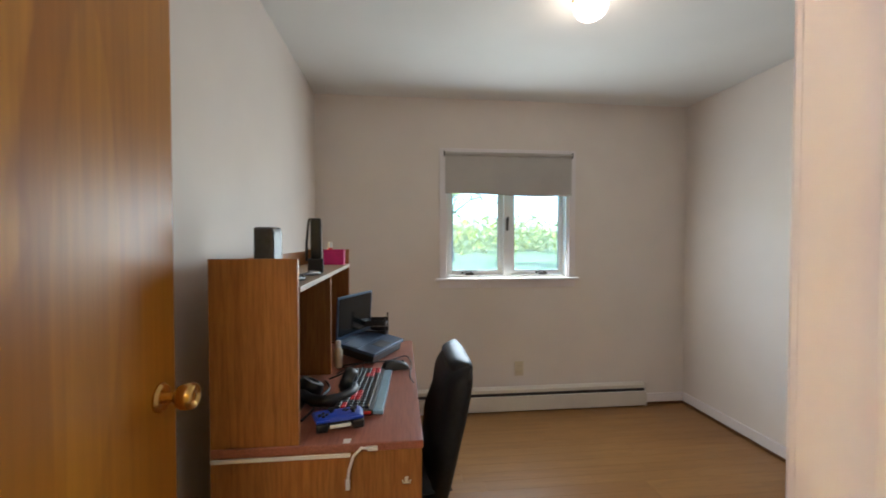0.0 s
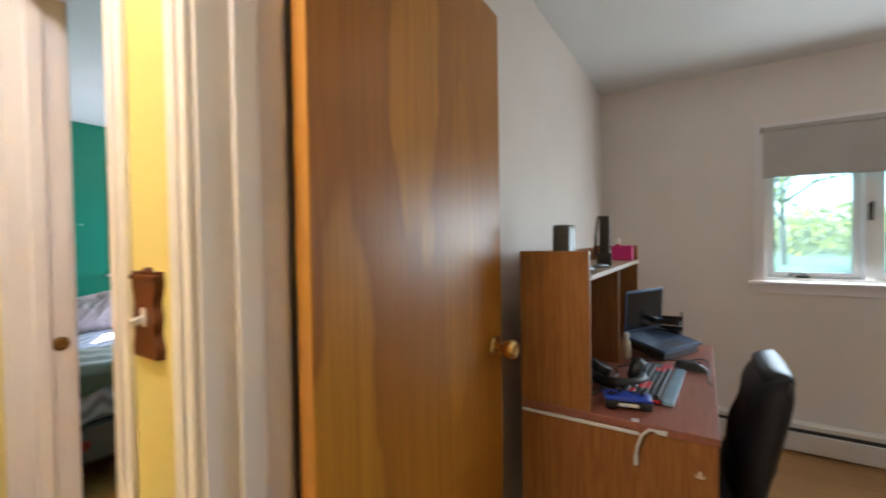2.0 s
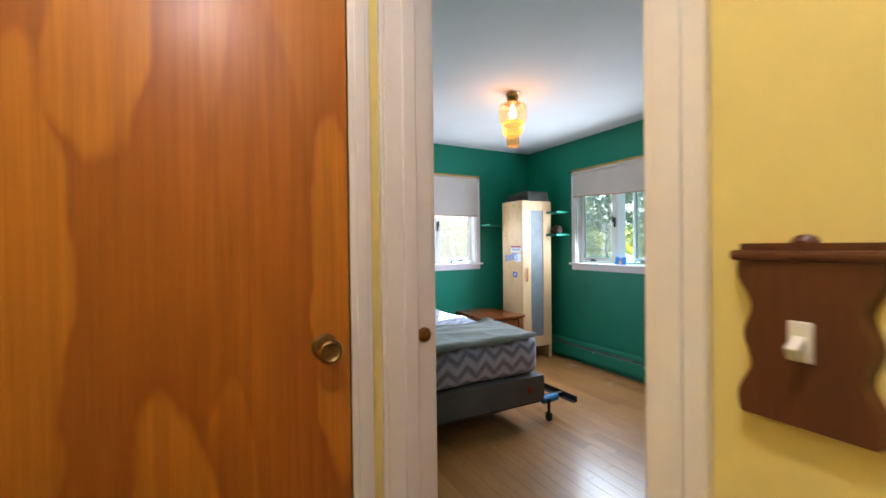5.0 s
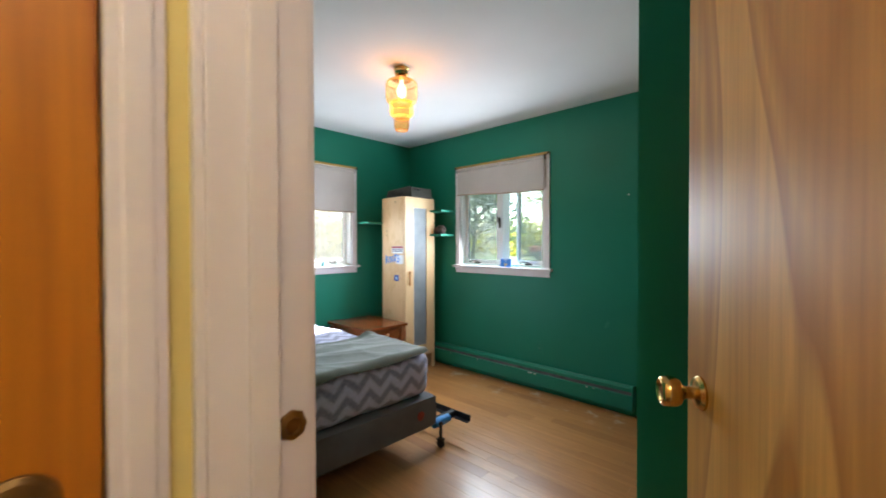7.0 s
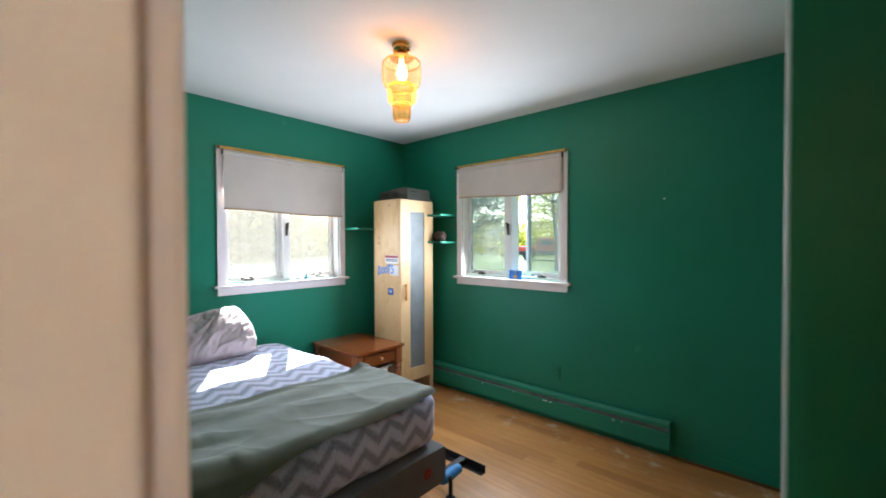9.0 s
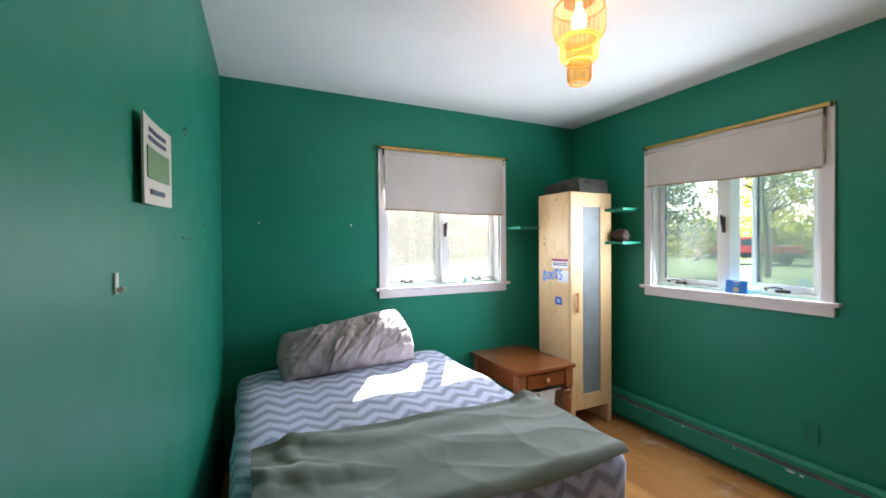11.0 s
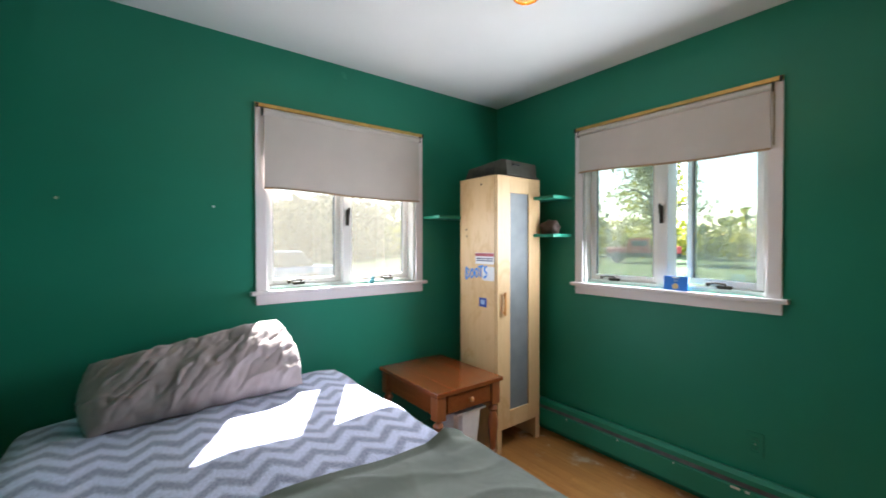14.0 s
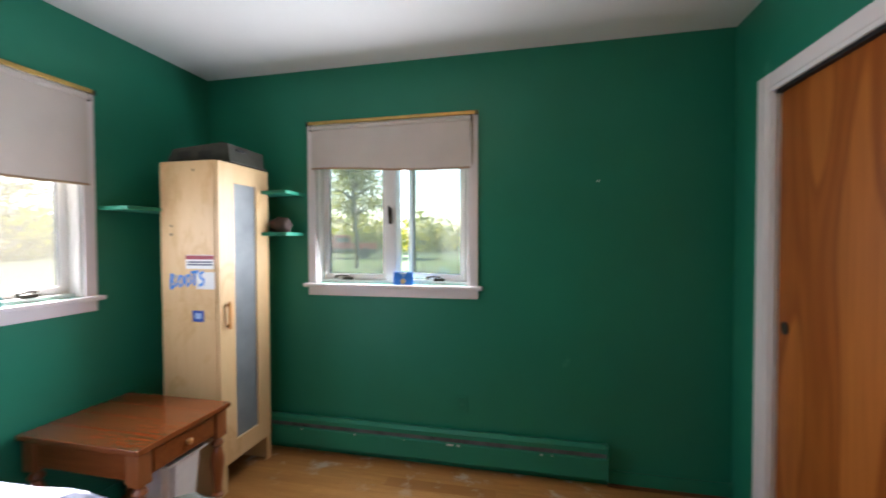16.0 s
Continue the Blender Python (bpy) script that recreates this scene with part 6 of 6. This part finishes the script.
for y in (1.98, 0.95):
    part("label", lathe(bmesh.new(), [(0.001, 0.0), (0.030, 0.0), (0.028, 0.0012), (0.001, 0.0014)], (-2.4275, y, 0.262), 8, "x", closed=False), RED_MARK, bed, "faded red printed mark")

# ---- sun-blocking roof slab and outside ----
# unseen slab; its eave is added to keep sun off the north windows
ROOF = plain("roof_shingle", (0.10, 0.09, 0.085), 0.9, 0.0, 0.3, 8.0, 0.3)
SOFFIT = paint("soffit_paint", (0.70, 0.68, 0.64), 0.6, 0.05)
tagged(part("roof", boxed(WEST - 0.30, 9.0, -4.0, NORTH + 0.80, H + 0.12, H + 0.30), [ROOF, SOFFIT]), "unseen roof slab with an added sun-blocking eave", "roof", kind="structure")


def lawn_mat():
    mat, nt, p = node_mat("sunlit_lawn")
    v = coords(nt)
    big, fine = noise_of(nt, v, 0.25, 4.0), noise_of(nt, v, 9.0, 4.0)
    c = mixed(nt, fine, ramp(nt, big, [(0.3, (0.026, 0.062, 0.012)), (0.7, (0.065, 0.095, 0.016))]), (0.04, 0.070, 0.015))
    nt.links.new(c, p.inputs["Base Color"])
    p.inputs["Roughness"].default_value = 0.95
    relief(nt, p, fine, 0.4, 0.05)
    return mat


def land(x, y):
    rise = 0.012 * min(max(0.0, y - 5.0), 45.0)
    return -0.38 + rise + 0.012 * min(max(0.0, -14 - x), 40.0)


def ground_at(u, v):
    f = lambda w: math.copysign(abs(2 * w - 1) ** 2.6 * 400, 2 * w - 1)
    x, y = f(u), f(v)
    return Vector((x, y, land(x, y)))


tagged(part("ground", sheet(bmesh.new(), 90, 90, ground_at), lawn_mat(), smooth=80), "sunlit lawn around the house", "ground", kind="structure")
GRAVEL = plain("pale_drive", (0.10, 0.097, 0.095), 0.95, 0.0, 0.15, 6.0, 0.3)
tagged(part("driveway", sheet(bmesh.new(), 12, 40, lambda u, v: Vector((-7.5 - 17 * u + 1.0 * math.sin(5 * v), -30 + 41 * v, land(-7.5 - 17 * u, -30 + 41 * v) + 0.012))), GRAVEL), "pale sunlit driveway", "driveway", kind="structure")
BARK = plain("tree_bark", (0.10, 0.075, 0.055), 0.95, 0.0, 0.3, 9.0, 0.5)


def leaf_mat(name, a, b):
    mat, nt, p = node_mat(name)
    geo = nt.nodes.new("ShaderNodeNewGeometry")
    col = ramp(nt, geo.outputs["Random Per Island"], [(0.0, a), (1.0, b)])
    nt.links.new(col, p.inputs["Base Color"])
    p.inputs["Roughness"].default_value = 0.7
    return let_through(mat, 0.52)


LEAF = leaf_mat("spring_leaves", (0.12, 0.15, 0.018), (0.28, 0.26, 0.03))
PINE = leaf_mat("pine_needles", (0.10, 0.14, 0.085), (0.20, 0.24, 0.13))


def leaves(bm, c, r, n, size, rs):
    for _ in range(n):
        d = Vector((rs.gauss(0, 1), rs.gauss(0, 1), rs.gauss(0, 1))).normalized() * r * rs.random() ** 0.4
        p = c + Vector((d.x, d.y, d.z * 0.75))
        u = Vector((rs.gauss(0, 1), rs.gauss(0, 1), rs.gauss(0, 1))).normalized()
        v = u.orthogonal().normalized()
        s = size * rs.uniform(0.6, 1.4)
        bm.faces.new([bm.verts.new(p + q) for q in (u * s, v * s * 0.6, -u * s, -v * s * 0.6)])


def tree(x, y, h, seed, mat=LEAF, spread=0.36, bare=0.25, n=26, label="broad spring tree with light green leaves"):
    rs = random.Random(seed)
    t = thing("tree", pose(x, y, land(x, y) - 0.05), label, "tree", "trees outside")
    tr = bmesh.new()
    sway = rs.uniform(-0.4, 0.4)
    line = [Vector((sway * (k / 8) ** 2, 0.2 * math.sin(k + seed), h * 0.85 * k / 8)) for k in range(9)]
    tube(tr, line, [h * 0.015 * (1 - 0.1 * k) for k in range(9)], 9)
    cr = bmesh.new()
    for k in range(n):
        f = bare + (1 - bare) * rs.random() ** 0.8
        a = rs.uniform(0, 2 * math.pi)
        base = line[min(8, int(f * 8))]
        reach = h * spread * (1.15 - f) * rs.uniform(0.5, 1.1) + 0.3
        tip = base + Vector((math.cos(a) * reach, math.sin(a) * reach, h * 0.12 * rs.uniform(0.2, 1.2)))
        tube(tr, [base, (base + tip) / 2 + Vector((0, 0, 0.04 * h)), tip], [h * 0.008, h * 0.005, h * 0.002], 6)
        leaves(cr, tip, h * 0.10, 60, h * 0.012, rs)
        leaves(cr, (base + tip) / 2 + Vector((0, 0, 0.05 * h)), h * 0.08, 34, h * 0.012, rs)
    part("trunk", tr, BARK, t, smooth=60)
    part("crown", cr, mat, t)
    return t


tree(-15.8, 18.8, 9.5, 11, PINE, 0.28, 0.22, 64, "dark green pine behind the lawn")
tree(-11.4, 21.5, 9.0, 13, LEAF, 0.26, 0.24, 24, "spreading spring tree with thin yellow-green leaves")
tree(-16.5, 33.0, 11.0, 14)
tree(-7.4, 40.0, 6.0, 16)
tree(3.8, 27.0, 10.0, 18)
tree(-21.0, 42.0, 12.0, 20)
tree(-43.0, 19.5, 8.5, 21, LEAF, 0.45, 0.25, 30)
tree(-46.0, 27.0, 10.0, 22)
tree(-52.0, 12.0, 10.0, 23)
tree(-30.0, 30.0, 11.0, 24)

rs_w = random.Random(77)
woods = bmesh.new()
for k in range(330):
    a = rs_w.uniform(math.radians(55), math.radians(185))
    d = rs_w.uniform(40, 66)
    x, y = d * math.cos(a) - 2, d * math.sin(a)
    hgt = rs_w.uniform(1.0, 3.8)
    for q in range(3):
        leaves(woods, Vector((x + rs_w.uniform(-2, 2), y + rs_w.uniform(-2, 2), land(x, y) + hgt * (q + 0.5) / 3)), 2.2, 38, 0.30, rs_w)
BRUSH = leaf_mat("grey_brush", (0.13, 0.115, 0.095), (0.22, 0.21, 0.12))
brush = bmesh.new()
for k in range(200):
    a = math.radians(rs_w.uniform(150, 200))
    d = rs_w.uniform(34, 48)
    x, y = d * math.cos(a) - 2, d * math.sin(a)
    for q in range(3):
        leaves(brush, Vector((x + rs_w.uniform(-1, 1), y + rs_w.uniform(-1, 1), land(x, y) + rs_w.uniform(0.4, 5.0))), 1.6, 34, 0.26, rs_w)
tagged(part("roadside_brush", brush, BRUSH), "grey-brown leafless brush beyond the drive", "brush", kind="stuff")
tagged(part("far_woods", woods, LEAF), "light green woods at the lawn's far edge", "woods", kind="stuff")

RED = plain("red_truck_paint", (0.42, 0.04, 0.03), 0.4, 0.0, 0.1)
TYRE = plain("tyre_rubber", (0.02, 0.02, 0.02), 0.8)
CARGLASS = plain("dark_car_glass", (0.03, 0.04, 0.05), 0.08, 0.0, 0.05)


def wheels(parent, spots, r, w):
    for x, y in spots:
        ty = part("wheel", lathe(bmesh.new(), [(r * 0.6, -w), (r * 0.95, -w), (r, -w * 0.7), (r, w * 0.7), (r * 0.95, w), (r * 0.6, w)], (x, y, r), 22, "y"), TYRE, parent, smooth=40)
        part("rim", lathe(bmesh.new(), [(0.001, -w * 0.8), (r * 0.6, -w * 0.9), (r * 0.6, w * 0.9), (0.001, w * 0.8)], (x, y, r), 22, "y", closed=False), STEEL, ty, smooth=40)


def plough_truck(m):
    t = thing("pickup_truck", m, "red pickup truck with a red plough blade on the lawn", "truck")
    part("chassis", boxed(-2.6, 2.2, -0.85, 0.85, 0.45, 0.75, 0.05), BLACK, t)
    part("bonnet", boxed(0.9, 2.2, -0.88, 0.88, 0.70, 1.12, 0.10, 3), RED, t)
    cab = boxed(-0.7, 0.9, -0.88, 0.88, 0.70, 1.78, 0.12, 3)
    for v in cab.verts:
        if v.co.z > 1.2:
            v.co.x = v.co.x * 0.82 - 0.05
            v.co.y *= 0.9
    part("cab", cab, RED, t)
    part("windscreen", boxed(0.66, 0.70, -0.68, 0.68, 1.20, 1.62, 0.01), CARGLASS, t)
    for s in (-1, 1):
        part("side_window", boxed(-0.5, 0.5, s * 0.845, s * 0.835, 1.22, 1.60, 0.002, 1), CARGLASS, t)
    part("truck_bed", boxed(-2.6, -0.75, -0.9, 0.9, 0.70, 1.18, 0.04), RED, t)
    wheels(t, ((1.45, -0.8), (1.45, 0.8), (-1.7, -0.8), (-1.7, 0.8)), 0.40, 0.13)
    bl = bmesh.new()
    sheet(bl, 8, 1, lambda u, v: Vector((2.95 + 0.22 * (2 * u - 1) ** 2, (2 * v - 1) * 1.25, 0.12 + 0.75 * u)))
    part("plough_blade", thicken(bl, 0.03), RED, t, "curved red plough blade")
    for y in (-0.4, 0.4):
        part("plough_arm", tube(bmesh.new(), [(2.1, y, 0.5), (2.98, y * 1.4, 0.4)], 0.05, 8), BLACK, t)
    for s in (-1, 1):
        part("headlight", lathe(bmesh.new(), [(0.001, 0.0), (0.10, 0.0), (0.09, 0.03), (0.001, 0.04)], (2.19, s * 0.62, 0.92), 16, "x", closed=False), WHITE_PL, t, smooth=40)
    return t


plough_truck(Matrix.Translation((-16.6, 30.5, land(-16.6, 30.5))) @ pose(0, 0, 0, 0, 0, 205))


def parked_car(m):
    c = thing("parked_car", m, "pale blue parked car on the driveway", "car")
    low = boxed(-2.15, 2.15, -0.85, 0.85, 0.28, 0.88, 0.14, 3)
    part("body", low, CARBLUE, c, smooth=40)
    top = boxed(-1.45, 0.75, -0.78, 0.78, 0.86, 1.40, 0.12, 3)
    for v in top.verts:
        if v.co.z > 1.1:
            v.co.x = v.co.x * 0.72 - 0.05
            v.co.y *= 0.84
    part("cabin", top, CARGLASS, c, "dark glass cabin", smooth=40)
    part("roof", boxed(-1.0, 0.42, -0.62, 0.62, 1.37, 1.42, 0.02), CARBLUE, c)
    for s in (-1, 1):
        part("tail_light", boxed(-2.16, -2.11, s * 0.55, s * 0.75, 0.62, 0.76, 0.01), REDKEY, c)
    wheels(c, ((1.35, -0.75), (1.35, 0.75), (-1.35, -0.75), (-1.35, 0.75)), 0.32, 0.10)
    return c


CARBLUE = plain("pale_blue_car_paint", (0.20, 0.28, 0.42), 0.25, 0.3, 0.05)
parked_car(Matrix.Translation((-17.3, 5.0, land(-17.3, 5.0) + 0.012)) @ pose(0, 0, 0, 0, 0, -90))

# ---- floors, plank by plank ----
FLOOR_BASE = plain("dark_subfloor", (0.05, 0.025, 0.01), 0.7)
for name, q in (("floor_bedroom", (WEST - 0.14, VEST_E + 0.06, MID_Y, NORTH + 0.14)), ("floor_office", (VEST_E + 0.06, EAST + 0.14, MID_Y, NORTH + 0.14)), ("floor_hall", (HALL_W - 0.16, HALL_E + 0.1, HALL_S - 0.1, MID_Y))):
    tagged(part(name, boxed(*q, -0.12, -0.014), FLOOR_BASE), "oak plank floor, worn and varnished", "floor", kind="structure")


def plank_mat(name, tones, vein, coat=0.0, worn=0.0):
    mat, nt, p = node_mat(name)
    info = nt.nodes.new("ShaderNodeObjectInfo")
    tc = nt.nodes.new("ShaderNodeTexCoord")
    add = nt.nodes.new("ShaderNodeVectorMath")
    add.operation = "MULTIPLY_ADD"
    nt.links.new(info.outputs["Random"], add.inputs[0])
    add.inputs[1].default_value = (37.0, 11.0, 5.0)
    nt.links.new(tc.outputs["Object"], add.inputs[2])
    mp = nt.nodes.new("ShaderNodeMapping")
    mp.inputs["Scale"].default_value = (0.07, 1.0, 1.0)
    nt.links.new(add.outputs[0], mp.inputs["Vector"])
    v = mp.outputs["Vector"]
    grain = noise_of(nt, v, 26.0, 5.0, 0.65, 0.8)
    pores = noise_of(nt, v, 190.0, 3.0, 0.7)
    tone = ramp(nt, info.outputs["Random"], [(0.0, tones[0]), (0.2, tones[1]), (0.8, tones[2]), (1.0, tones[3])])
    col = mixed(nt, ramp(nt, grain, [(0.35, (0.55, 0.55, 0.55)), (0.7, (0.0, 0.0, 0.0))]), tone, vein)
    col = mixed(nt, ramp(nt, pores, [(0.3, (0.35, 0.35, 0.35)), (0.5, (0, 0, 0))]), col, tuple(c * 0.72 for c in vein))
    where = nt.nodes.new("ShaderNodeNewGeometry").outputs["Position"]
    blot = noise_of(nt, where, 1.1, 3.0)
    col = mixed(nt, ramp(nt, blot, [(0.42, (0.0, 0.0, 0.0)), (0.68, (0.30, 0.30, 0.30))]), col, tuple(c * 0.55 for c in vein))
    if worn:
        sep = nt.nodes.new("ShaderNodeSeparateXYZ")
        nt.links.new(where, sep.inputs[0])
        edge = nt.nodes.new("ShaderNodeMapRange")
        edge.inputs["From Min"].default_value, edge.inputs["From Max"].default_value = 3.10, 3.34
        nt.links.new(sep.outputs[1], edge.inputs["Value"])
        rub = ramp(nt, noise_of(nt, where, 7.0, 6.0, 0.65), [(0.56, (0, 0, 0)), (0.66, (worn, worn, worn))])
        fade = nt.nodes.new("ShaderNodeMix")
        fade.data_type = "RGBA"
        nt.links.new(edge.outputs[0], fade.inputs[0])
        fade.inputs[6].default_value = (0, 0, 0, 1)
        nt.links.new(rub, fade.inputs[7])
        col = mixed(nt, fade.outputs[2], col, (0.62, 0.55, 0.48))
    nt.links.new(col, p.inputs["Base Color"])
    gl = nt.nodes.new("ShaderNodeMapRange")
    gl.inputs["To Min"].default_value, gl.inputs["To Max"].default_value = 0.27, 0.46
    nt.links.new(noise_of(nt, coords(nt, "Object"), 3.5, 4.0), gl.inputs["Value"])
    nt.links.new(gl.outputs[0], p.inputs["Roughness"])
    p.inputs["Coat Weight"].default_value, p.inputs["Coat Roughness"].default_value = coat, 0.16
    relief(nt, p, grain, 0.06, 0.001)
    return mat


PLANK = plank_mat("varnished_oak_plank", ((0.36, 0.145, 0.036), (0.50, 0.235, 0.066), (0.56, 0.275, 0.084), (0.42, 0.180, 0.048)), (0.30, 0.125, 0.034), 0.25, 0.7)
PLANK_DARK = plank_mat("darker_oak_plank", ((0.25, 0.115, 0.030), (0.31, 0.150, 0.042), (0.34, 0.170, 0.050), (0.28, 0.130, 0.036)), (0.20, 0.092, 0.028))
PW = 0.083


def planks(parent, x0, x1, y0, y1, seed, mat):
    rs = random.Random(seed)
    lengths = (0.62, 0.86, 1.1, 1.38)
    meshes = {}

    def mesh(L, w):
        key = (round(L, 3), round(w, 3))
        if key not in meshes:
            meshes[key] = mesh_of("plank", boxed(0.0002, L - 0.0002, 0.0002, w - 0.0002, -0.014, 0.0, 0.0006, 1), mat)
        return meshes[key]

    y = y0
    while y < y1 - 0.005:
        w = min(PW, y1 - y)
        x = x0 - 0.001
        first = rs.choice((0.24, 0.48, 0.62, 0.74, 0.98))
        while x < x1 - 0.005:
            L = first or rs.choice(lengths)
            first = None
            L = min(L, x1 - x)
            ob = new("plank", mesh(L, w))
            ob.location = (x, y, 0.0)
            ob.parent = parent
            x += L
        y += w


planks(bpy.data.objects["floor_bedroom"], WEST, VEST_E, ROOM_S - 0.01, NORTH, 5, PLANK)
planks(bpy.data.objects["floor_office"], OFF_W, EAST, ROOM_S - 0.01, NORTH, 6, PLANK_DARK)
planks(bpy.data.objects["floor_hall"], HALL_W, HALL_E, HALL_S, ROOM_S - 0.01, 7, PLANK_DARK)
